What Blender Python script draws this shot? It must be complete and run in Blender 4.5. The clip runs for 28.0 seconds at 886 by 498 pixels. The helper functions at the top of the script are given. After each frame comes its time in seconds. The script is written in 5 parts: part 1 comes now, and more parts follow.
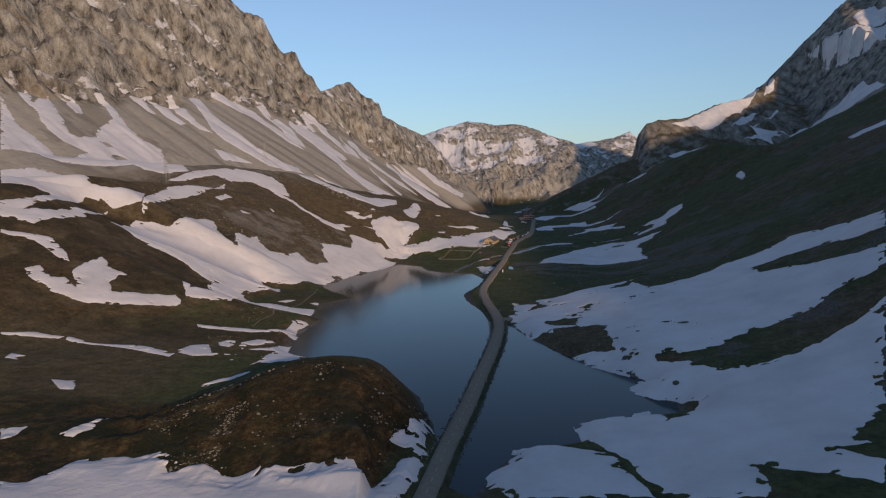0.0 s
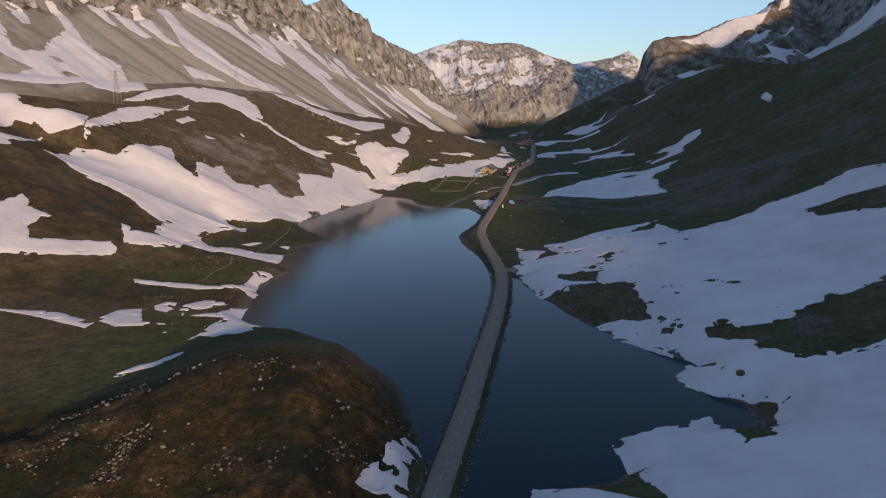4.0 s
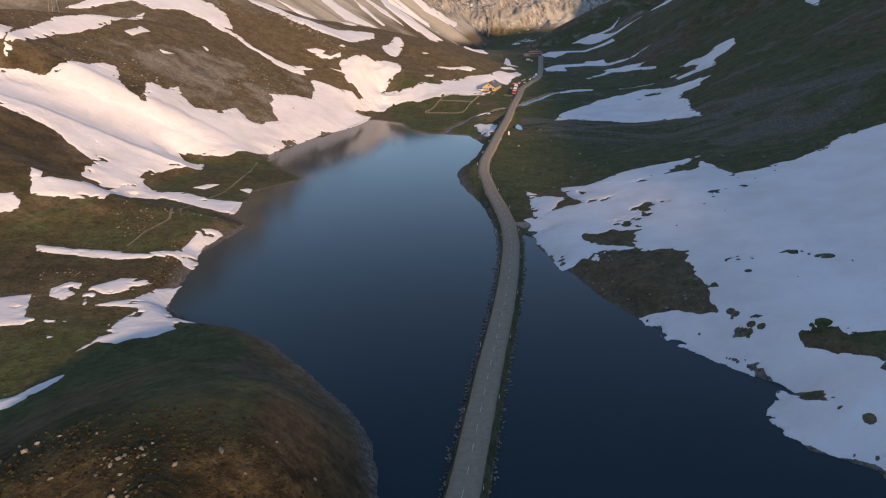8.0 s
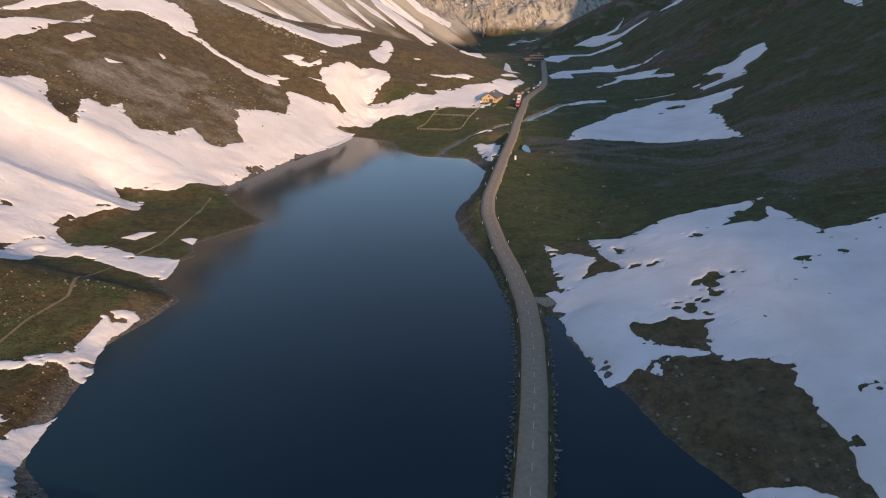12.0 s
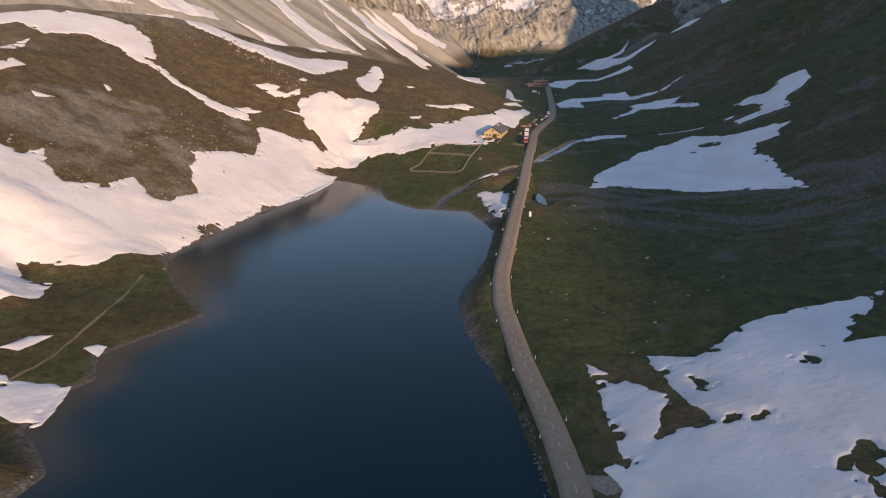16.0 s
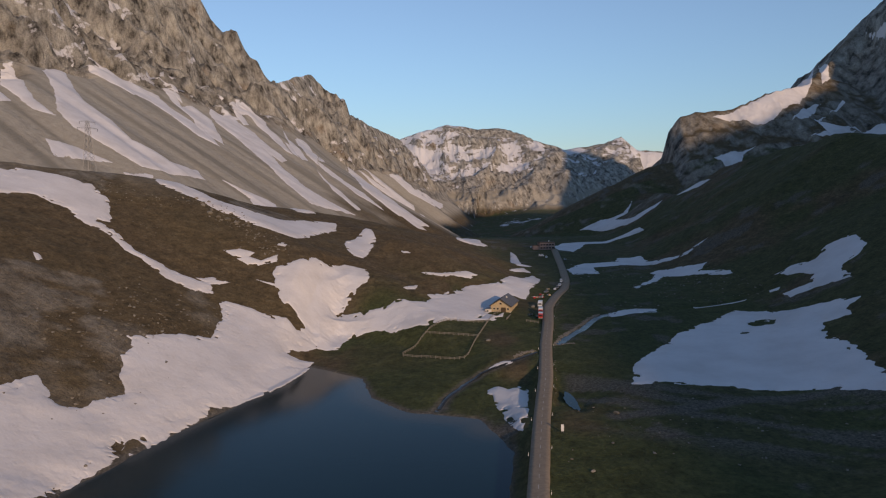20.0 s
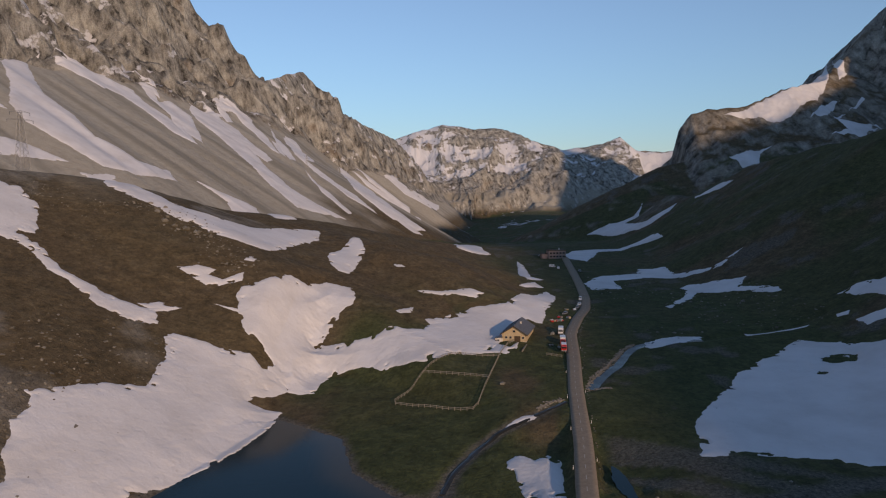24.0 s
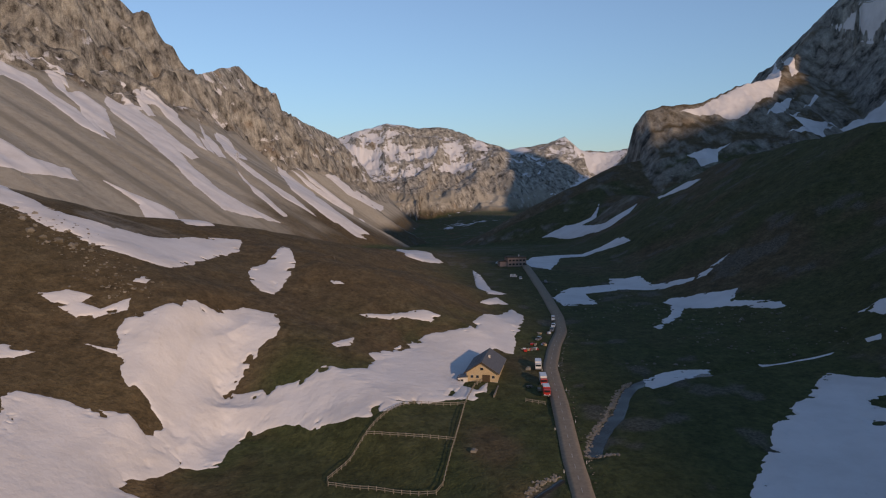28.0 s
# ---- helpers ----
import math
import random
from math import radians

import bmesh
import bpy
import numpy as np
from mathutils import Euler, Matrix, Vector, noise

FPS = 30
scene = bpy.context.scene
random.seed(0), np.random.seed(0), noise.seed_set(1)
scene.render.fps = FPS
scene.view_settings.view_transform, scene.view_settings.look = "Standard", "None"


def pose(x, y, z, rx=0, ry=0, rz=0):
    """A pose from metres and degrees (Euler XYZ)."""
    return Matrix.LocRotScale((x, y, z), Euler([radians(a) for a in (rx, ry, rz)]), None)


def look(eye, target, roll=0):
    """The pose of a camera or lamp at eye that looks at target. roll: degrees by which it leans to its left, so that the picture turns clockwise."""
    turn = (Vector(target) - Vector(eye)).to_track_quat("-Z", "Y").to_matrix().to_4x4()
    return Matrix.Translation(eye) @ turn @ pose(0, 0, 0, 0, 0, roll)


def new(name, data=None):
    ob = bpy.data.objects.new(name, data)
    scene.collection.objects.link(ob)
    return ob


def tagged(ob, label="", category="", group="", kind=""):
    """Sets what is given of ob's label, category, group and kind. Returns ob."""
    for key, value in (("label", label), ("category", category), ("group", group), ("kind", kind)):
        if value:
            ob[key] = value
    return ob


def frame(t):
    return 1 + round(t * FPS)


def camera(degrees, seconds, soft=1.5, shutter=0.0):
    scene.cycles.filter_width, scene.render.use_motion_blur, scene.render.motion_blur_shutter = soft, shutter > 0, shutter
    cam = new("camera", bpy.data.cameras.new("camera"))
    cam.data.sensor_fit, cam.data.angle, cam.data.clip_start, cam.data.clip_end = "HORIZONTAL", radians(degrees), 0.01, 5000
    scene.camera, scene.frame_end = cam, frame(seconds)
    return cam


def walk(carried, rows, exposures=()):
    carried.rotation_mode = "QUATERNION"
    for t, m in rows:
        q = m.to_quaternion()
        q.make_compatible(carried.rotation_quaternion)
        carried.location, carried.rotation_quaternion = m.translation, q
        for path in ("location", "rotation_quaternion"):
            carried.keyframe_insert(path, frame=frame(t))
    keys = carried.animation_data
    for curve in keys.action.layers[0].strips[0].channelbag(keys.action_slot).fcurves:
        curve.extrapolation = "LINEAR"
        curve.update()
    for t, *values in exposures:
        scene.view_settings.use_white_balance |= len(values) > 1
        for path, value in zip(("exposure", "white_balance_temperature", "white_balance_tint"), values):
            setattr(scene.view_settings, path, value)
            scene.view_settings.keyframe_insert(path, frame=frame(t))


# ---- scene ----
cam = camera(62.4, 28.0, soft=1.15)
PATH = [
    (0, (-0.601, -0.577, 81.687), (-0.626, 1.414, 81.496), -0.8),
    (0.5, (-0.655, 8.557, 81.673), (-0.677, 10.548, 81.482), -0.8),
    (1, (-0.689, 17.686, 81.645), (-0.71, 19.677, 81.453), -0.8),
    (1.5, (-0.704, 26.772, 81.61), (-0.722, 28.762, 81.416), -0.7),
    (2, (-0.75, 35.739, 81.56), (-0.766, 37.728, 81.347), -0.7),
    (2.5, (-0.866, 44.581, 81.507), (-0.88, 46.565, 81.256), -0.6),
    (3, (-0.991, 53.319, 81.444), (-1.002, 55.297, 81.149), -0.6),
    (3.5, (-1.083, 62.037, 81.393), (-1.092, 64.007, 81.051), -0.6),
    (4, (-1.004, 70.812, 81.367), (-1.011, 72.772, 80.968), -0.6),
    (4.5, (-0.698, 79.691, 81.333), (-0.705, 81.635, 80.864), -0.7),
    (6.5, (1.485, 115.709, 81.004), (1.471, 117.607, 80.372), -0.9),
    (7, (1.719, 124.958, 80.984), (1.705, 126.856, 80.353), -0.9),
    (7.5, (1.748, 134.419, 81.013), (1.736, 136.317, 80.382), -0.9),
    (8, (1.722, 143.95, 81.05), (1.71, 145.848, 80.419), -0.9),
    (8.5, (1.68, 153.466, 81.094), (1.671, 155.364, 80.464), -0.9),
    (9, (1.723, 162.841, 81.126), (1.715, 164.739, 80.496), -0.9),
    (9.5, (1.719, 172.221, 81.194), (1.713, 174.119, 80.563), -0.9),
    (10, (1.729, 181.506, 81.266), (1.724, 183.404, 80.635), -0.9),
    (10.5, (1.717, 190.89, 81.378), (1.714, 192.787, 80.746), -0.8),
    (11, (1.718, 200.161, 81.483), (1.717, 202.059, 80.851), -0.8),
    (11.5, (1.685, 209.339, 81.582), (1.686, 211.237, 80.951), -0.8),
    (12, (1.544, 218.624, 81.704), (1.547, 220.522, 81.072), -0.9),
    (12.5, (1.354, 228.041, 81.832), (1.36, 229.938, 81.2), -0.8),
    (14.5, (0.66, 265.987, 82.374), (0.673, 267.884, 81.74), -0.9),
    (15, (0.577, 275.504, 82.442), (0.592, 277.401, 81.809), -0.9),
    (15.5, (0.594, 285.197, 82.491), (0.609, 287.094, 81.858), -0.9),
    (16, (0.66, 294.971, 82.518), (0.678, 296.884, 81.935), -0.9),
    (16.5, (0.672, 304.705, 82.484), (0.692, 306.649, 82.013), -0.8),
    (17, (0.66, 314.299, 82.394), (0.683, 316.263, 82.022), -0.7),
    (17.5, (0.544, 323.736, 82.23), (0.57, 325.717, 81.961), -0.7),
    (18, (0.376, 333.098, 82.054), (0.404, 335.09, 81.878), -0.7),
    (18.5, (0.159, 342.484, 81.932), (0.19, 344.476, 81.758), -0.7),
    (19, (-0.039, 351.919, 81.869), (-0.007, 353.911, 81.698), -0.7),
    (19.5, (-0.204, 361.351, 81.884), (-0.17, 363.343, 81.715), -0.7),
    (20, (-0.368, 370.646, 81.931), (-0.332, 372.639, 81.762), -0.7),
    (20.5, (-0.493, 379.795, 82.002), (-0.454, 381.788, 81.834), -0.7),
    (21, (-0.579, 388.776, 82.083), (-0.54, 390.768, 81.916), -0.7),
    (21.5, (-0.709, 397.743, 82.18), (-0.668, 399.736, 82.013), -0.7),
    (23.5, (-1.373, 433.534, 82.895), (-1.326, 435.526, 82.728), -0.7),
    (24, (-1.522, 442.562, 82.976), (-1.474, 444.554, 82.809), -0.7),
    (24.5, (-1.652, 451.602, 83.039), (-1.602, 453.595, 82.872), -0.7),
    (25, (-1.723, 460.729, 83.106), (-1.662, 462.721, 82.939), -0.7),
    (25.5, (-1.686, 469.874, 83.136), (-1.605, 471.865, 82.969), -0.7),
    (26, (-1.543, 478.951, 83.118), (-1.44, 480.941, 82.951), -0.7),
    (26.5, (-1.327, 487.931, 83.061), (-1.204, 489.92, 82.894), -0.7),
    (27, (-1.145, 496.875, 82.988), (-0.999, 498.862, 82.821), -0.8),
    (27.5, (-1.017, 505.843, 82.931), (-0.843, 507.828, 82.762), -0.8),
    (28, (-0.909, 514.848, 82.899), (-0.71, 516.831, 82.73), -0.8),
]
walk(cam, [(t, look(e, g, r)) for t, e, g, r in PATH],
     [(0, 0.17, 8400, 22), (2, 0.17, 8400, 22), (3, 0.25, 8600, 23), (4.5, 0.69, 8800, 24), (6.5, 1.15, 9450, 24), (15.5, 1.15, 9750, 24), (16.5, 0.87, 9450, 24),
      (17.5, 0.33, 8900, 23), (18.5, 0.19, 8500, 22), (28, 0.13, 8200, 22)])

# ---- light ----
SUN_AZ, SUN_EL = radians(24), radians(13)      # low, from behind and a little to the right
world = bpy.data.worlds.new("sky")
scene.world = world
world.use_nodes = True
wn = world.node_tree
sky = wn.nodes.new("ShaderNodeTexSky")
sky.sky_type, sky.sun_disc = "NISHITA", False
sky.sun_elevation, sky.sun_rotation = SUN_EL, radians(180) - SUN_AZ
sky.altitude, sky.air_density, sky.dust_density, sky.ozone_density = 14000, 7.0, 0.0, 6.0
warm = wn.nodes.new("ShaderNodeMix")
warm.data_type, warm.blend_type = "RGBA", "MULTIPLY"
warm.inputs[0].default_value, warm.inputs[7].default_value = 1.0, (1.07, 0.985, 1.0, 1)
wn.links.new(sky.outputs[0], warm.inputs[6])
wn.links.new(warm.outputs[2], wn.nodes["Background"].inputs[0])
wn.nodes["Background"].inputs[1].default_value = 0.146
sun_dir = Vector((math.sin(SUN_AZ) * math.cos(SUN_EL), -math.cos(SUN_AZ) * math.cos(SUN_EL), math.sin(SUN_EL)))
sun = new("sun", bpy.data.lights.new("sun", "SUN"))
sun.data.energy, sun.data.angle, sun.data.color = 2.4, radians(1.2), (1.0, 0.81, 0.62)
sun.matrix_world = sun_dir.to_track_quat("Z", "Y").to_matrix().to_4x4()


# ---- terrain forms ----
def lattice(ix, iy, seed):
    n = ix.astype(np.int64) * 374761393 + iy.astype(np.int64) * 668265263 + seed * 1442695041
    n = (n ^ (n >> 13)) * 1274126177
    n = n ^ (n >> 16)
    return (n & 0xFFFFFF) / float(0xFFFFFF)


def value_noise(x, y, seed=0):
    ix, iy = np.floor(x), np.floor(y)
    fx, fy = x - ix, y - iy
    fx, fy = fx * fx * (3 - 2 * fx), fy * fy * (3 - 2 * fy)
    a, b = lattice(ix, iy, seed), lattice(ix + 1, iy, seed)
    c, d = lattice(ix, iy + 1, seed), lattice(ix + 1, iy + 1, seed)
    return (a + (b - a) * fx) * (1 - fy) + (c + (d - c) * fx) * fy - 0.5


def fbm(x, y, size, octaves=4, seed=0, ridged=False):
    """Noise of about -0.5 to 0.5, whose largest lumps are of that size in metres."""
    out, amp, total = 0.0, 1.0, 0.0
    for k in range(octaves):
        f = 2.03 ** k / size
        n = value_noise(x * f + 17.3 * k, y * f - 9.1 * k, seed + k)
        out = out + amp * ((0.5 - 2 * np.abs(n)) if ridged else n)
        total += amp
        amp *= 0.5
    return out / total * 1.4


def smax(a, b, k):
    h = np.clip(0.5 + 0.5 * (a - b) / k, 0, 1)
    return b + (a - b) * h + k * h * (1 - h)


def smin(a, b, k):
    return -smax(-a, -b, k)


def step(a, b, v):
    v = np.clip((v - a) / (b - a), 0, 1)
    return v * v * (3 - 2 * v)


def along(x, y, line):
    """Distance to a polyline, side (plus: left of it), way along it, and its interpolated further columns."""
    line = np.array(line, float)
    best = np.full(x.shape, 1e18)
    side, way = np.zeros(x.shape), np.zeros(x.shape)
    cols = [np.zeros(x.shape) for _ in range(line.shape[1] - 2)]
    run = 0.0
    for a, b in zip(line[:-1], line[1:]):
        dx, dy = b[0] - a[0], b[1] - a[1]
        size = math.hypot(dx, dy)
        t = np.clip(((x - a[0]) * dx + (y - a[1]) * dy) / size ** 2, 0, 1)
        px, py = x - a[0] - t * dx, y - a[1] - t * dy
        d = px * px + py * py
        near = d < best
        best = np.where(near, d, best)
        side = np.where(near, np.sign(dx * py - dy * px), side)
        way = np.where(near, run + t * size, way)
        for n, c in enumerate(cols):
            cols[n] = np.where(near, a[2 + n] + t * (b[2 + n] - a[2 + n]), c)
        run += size
    return np.sqrt(best), side, way, cols


def rounded(line):
    """The line with its corners cut off twice."""
    p = np.array(line, float)
    for _ in range(2):
        q = np.empty((2 * len(p), p.shape[1]))
        q[0], q[-1] = p[0], p[-1]
        q[1:-1:2], q[2:-1:2] = 0.75 * p[:-1] + 0.25 * p[1:], 0.25 * p[:-1] + 0.75 * p[1:]
        p = q
    return p


def inside_distance(x, y, ring):
    """Distance to a closed outline, negative inside."""
    ring = np.array(ring, float)
    best, odd = np.full(x.shape, 1e18), np.zeros(x.shape, bool)
    for a, b in zip(ring, np.roll(ring, -1, axis=0)):
        dx, dy = b - a
        t = np.clip(((x - a[0]) * dx + (y - a[1]) * dy) / max(dx * dx + dy * dy, 1e-9), 0, 1)
        best = np.minimum(best, (x - a[0] - t * dx) ** 2 + (y - a[1] - t * dy) ** 2)
        if dy:
            odd ^= ((a[1] > y) != (b[1] > y)) & (x < a[0] + (y - a[1]) / dy * dx)
    return np.where(odd, -1, 1) * np.sqrt(best)


LAKE = [(-57, 704), (-42, 690), (-31, 680), (-24, 651), (-9, 632), (16, 622), (24, 590), (19, 550), (10, 520), (8, 498),
        (11, 475), (17, 450), (21, 425), (27, 411), (33, 405), (37, 402), (34, 390), (38, 370), (43, 352), (49, 336), (56, 322),
        (66, 301), (78, 286), (70, 278), (70, 264), (80, 257), (77, 241), (70, 241), (41, 233), (41, 220), (33, 214), (18, 212),
        (12, 200), (4, 178), (-6, 186), (-6, 236), (-9, 246), (-15, 270), (-21, 282), (-31, 297), (-42, 311), (-53, 322),
        (-68, 326), (-79, 337)]
LAKE += [(-82, 354), (-84, 372), (-87, 388), (-81, 405), (-76, 420), (-89, 436), (-89, 452), (-84, 460), (-89, 474),
         (-78, 489), (-69, 502), (-86, 530), (-101, 558), (-102, 567), (-92, 598), (-70, 661)]
ROAD = [(-40, -60, 5), (-28, 60, 4), (-10, 165, 2.4), (-2.9, 212, 2.2), (4.3, 252, 2.2), (11.6, 298, 2.2), (17, 330, 2.2), (21, 358, 2.2), (24, 385, 2.3),
        (25, 408, 2.5), (24, 431, 2.7), (21.5, 460, 2.9), (20, 500, 3.1), (22, 525, 3.4), (28, 560, 4.0), (36, 607, 5.0), (45, 655, 6.6),
        (53, 705, 8.6), (61, 748, 10.6), (68, 790, 12.3), (78, 822, 13.5), (88, 848, 14.4), (95, 880, 15.4), (102, 930, 17.2), (112, 1010, 19.6),
        (120, 1075, 21), (122, 1150, 21.5)]
LEFT_RIDGE = [(-1500, 200, 780), (-1150, 900, 750), (-900, 1350, 700), (-700, 1760, 645), (-600, 1990, 582), (-565, 2070, 546), (-500, 2260, 462), (-440, 2400, 366),
              (-400, 2560, 405), (-370, 2740, 446), (-326, 2850, 364), (-208, 3134, 310), (-120, 3500, 285), (-20, 4000, 180)]
RIGHT_NOSE = [(398, 1624, 128, 0.66), (410, 1622, 176, 0.66), (428, 1618, 200, 0.66), (473, 1612, 208, 0.66), (521, 1612, 213, 0.66), (599, 1635, 240, 0.66),
               (692, 1700, 262, 0.66), (770, 1812, 302, 0.66), (822, 1850, 345, 0.66), (875, 1868, 404, 0.64), (972, 1820, 512, 0.62)]
# crest lies out of view; its heights and dips are invented to place shade
RIGHT_RIDGE = [(972, 1820, 490, 1.35), (1080, 1600, 585, 1.25),
               (1115, 1250, 450, 0.8), (1010, 800, 428, 0.5), (990, 300, 466, 0.53), (960, -400, 520, 0.58),
               (970, -1100, 492, 0.56), (925, -1450, 490, 0.58), (890, -1620, 532, 0.62), (888, -1730, 540, 0.66), (884, -1800, 490, 0.66), (880, -1890, 460, 0.62), (850, -2300, 460, 0.6)]
# unseen, added only to cast shade on the far range
SHADE_MASSIF = [(1600, 2650, 780), (1680, 2300, 750), (1700, 1800, 620)]
FAR_RANGE = [(-900, 4300, 420), (-200, 4560, 345), (-40, 4560, 400), (110, 4600, 436), (270, 4600, 415), (440, 4580, 412), (600, 4500, 342), (760, 4520, 292),
             (900, 4540, 298), (1010, 4560, 322), (1110, 4600, 362), (1200, 4600, 282), (1340, 4560, 268), (2200, 4300, 400)]
MORAINE_FRONT = [(-520, 300, 76), (-420, 400, 84), (-300, 530, 90), (-225, 640, 87), (-180, 703, 78), (-150, 705, 63), (-122, 696, 47), (-92, 700, 28)]
MORAINE_BACK = [(-560, 560, 118), (-400, 690, 107), (-300, 765, 103), (-208, 830, 97), (-122, 930, 69), (-65, 990, 56), (0, 1050, 40), (40, 1090, 27)]
MORAINE_KNOB = [(-75, 930, 54), (-42, 908, 50), (-15, 885, 45), (12, 925, 36)]
STREAM = [(59, 706), (62, 712), (66, 721), (77, 737), (84, 752), (91, 763), (104, 772), (127, 776), (150, 784), (189, 793), (230, 800)]
CREEK = [(47, 692), (40, 686), (31, 678), (20, 671), (13, 661), (5, 645), (2, 634)]
BENCH = [(430, 740, 116), (370, 856, 113), (347, 976, 122), (356, 1037, 121), (338, 1170, 107), (322, 1330, 70), (318, 1470, 62)]
SHELF = [(352, 1545, 110), (437, 1545, 126), (520, 1500, 132)]
TRACK = [(63, 610), (117, 624), (171, 623), (198, 562), (222, 515)]
KNOLL = [(-150, 205, 5), (-105, 212, 8), (-84, 217, 11), (-68, 224, 16), (-52, 231, 21), (-36, 237, 22.5), (-20, 238, 17), (-9, 236, 9)]


def crag_foot(x, y):
    """Height at which the crags of the left mountain rise out of their scree."""
    return np.interp(y, [700, 900, 1000, 1180, 1320, 1500, 1650, 2000, 2400, 2900, 3500], [180, 185, 194, 216, 232, 205, 212, 180, 150, 112, 60]) + 50 * fbm(x, y, 110, 3, 27)


def land(x, y):
    """Height of the ground."""
    # valley floor, rising to the pass and falling beyond it
    h = np.interp(y, [-300, 150, 560, 640, 775, 1040, 1180, 1400, 1800, 2500, 4000, 5200],
                  [6, 4, 3, 5.5, 11.5, 20, 22, 10, -32, -80, -60, 100])
    h = h + 0.06 * np.clip(-70 - x, 0, 260) + 1.6 * fbm(x, y, 46, 3, 5)
    # the near right bank, under the large snow fields
    foot = np.interp(y, [100, 240, 330, 430, 520, 632, 742, 1000, 1300, 1600], [40, 60, 50, 36, 70, 190, 190, 172, 200, 260])
    h = h + 0.17 * np.clip(x - foot, 0, 170)
    # moraine hills on the left
    lumps = fbm(x, y, 60, 4, 11)
    d, side, way, (z,) = along(x, y, rounded(MORAINE_BACK))
    h = smax(z - np.where(side < 0, 0.34, 0.26) * (np.sqrt(d * d + 200) - 14) + 5 * lumps, h, 7)
    d, side, way, (z,) = along(x, y, rounded(MORAINE_KNOB))
    h = smax(z - 0.36 * (np.sqrt(d * d + 200) - 14) + 4 * lumps, h, 7)
    d, side, way, (z,) = along(x, y, rounded(MORAINE_FRONT))
    h = smax(z - np.where(side < 0, 0.37, 0.42) * (np.sqrt(d * d + 100) - 10) + 5 * lumps, h, 6)
    d, side, way, (z,) = along(x, y, rounded(KNOLL))
    h = smax(z - np.where(side > 0, 0.31, 0.24) * (np.sqrt(d * d + 260) - 16) + 2.0 * fbm(x, y, 24, 4, 13) + 3.4 * (fbm(x + 0.4 * y, y, 15, 3, 14, True) - 0.1) * step(240, 222, y), h, 4)
    # left mountain: crags, then scree
    d, side, way, (z,) = along(x, y, LEFT_RIDGE)
    lean = way - 0.4 * d
    gully = 0.85 * fbm(lean, d * 0.22, 175, 3, 21, True) + 0.95 * fbm(lean, d * 0.3, 72, 3, 22, True) + 0.45 * fbm(lean, d * 0.5, 30, 3, 26, True) - 0.58
    slope = 1.24 * np.minimum(d, 215) + 0.76 * np.clip(d - 215, 0, 260) + 0.55 * np.clip(d - 475, 0, 600)
    crag = step(-14, 34, z - slope - crag_foot(x, y))
    left = z - slope + crag * (100 * gully * step(-5, 80, d) + 22 * (fbm(x, y, 70, 4, 23, True) - 0.25) * step(-10, 40, d) + 7 * fbm(x, y, 22, 3, 24)) + (1 - crag) * 5 * fbm(way, d * 0.12, 26, 3, 25)
    h = smax(left, h, 10)
    # right mountain
    for line in (RIGHT_NOSE, RIGHT_RIDGE):
        d, side, way, (z, fall) = along(x, y, line)
        crag = step(420, 200, d) * step(90, 150, z)
        slope = fall * d
        right = z - slope + crag * step(-40, 50, d) * (28 * (fbm(way, d * 0.2, 120, 4, 31, True) - 0.25) + 13 * (fbm(x, y, 55, 5, 32, True) - 0.25)) + 9 * fbm(x, y, 90, 4, 33)
        h = smax(right, h, 14)
    # added massif out of view, a shadow caster for the far range
    d, side, way, (z,) = along(x, y, SHADE_MASSIF)
    h = smax(z - 1.15 * d + 30 * fbm(x, y, 160, 4, 37, True), h, 10)
    d, side, way, (z,) = along(x, y, BENCH)
    h = smax(z - np.where(side > 0, 0.62 * d, 0.04 * d + 0.6 * np.clip(d - 110, 0, None)) + 7 * fbm(x, y, 45, 4, 35), h, 8)
    d, side, way, (z,) = along(x, y, SHELF)
    h = smax(z - 0.5 * d + 7 * fbm(x, y, 45, 4, 36), h, 12)
    # far range
    d, side, way, (z,) = along(x, y, FAR_RANGE)
    far = z - 0.62 * d + 130 * step(0, 250, d) * fbm(x, y, 430, 6, 41, True) + 58 * (fbm(x, y, 150, 4, 43, True) - 0.2) * step(-30, 90, d)
    h = smax(far, h, 30)
    near = (y < 1300) & (np.abs(x) < 400)
    # lake basin
    g, gx, gy = h[near], x[near], y[near]
    d = inside_distance(gx, gy, LAKE) + 2.6 * fbm(gx, gy, 24, 2, 52) + 1.3 * fbm(gx, gy, 9, 3, 51)
    flat = np.maximum(step(590, 640, gy) * step(-75, -50, gx), step(392, 455, gy) * step(562, 525, gy) * step(-40, -60, gx))
    rise = 0.55 - 0.46 * flat + 0.6 * step(5, -8, gx) * step(285, 255, gy) * step(-70, -50, gx)
    shore = 0.1 + np.where(d > 0, rise * np.minimum(d, 45) + 0.5 * np.clip(d - 45, 0, None), 0.35 * np.maximum(d, -9))
    g = np.where(d > 0, smin(g, shore, 1.2 + 7 * step(6, 40, d)), np.minimum(g, shore))
    # stream channels and a pond beside the road
    for line, deep in ((STREAM, 1.1), (CREEK, 0.8)):
        d = along(gx, gy, line)[0]
        g = g - deep * np.exp(-(d / 3.2) ** 2)
    g = np.where((gx - 51) ** 2 / 30 + (gy - 632) ** 2 / 260 < 1, np.minimum(g, 3.6), g)
    # road bank
    d, side, way, (z,) = along(gx, gy, ROAD)
    g = np.maximum(g, z - 0.5 - np.clip(d - np.where(side > 0, 3.2, 3.5), 0, None) * np.where(side > 0, 2.6, 2.2))
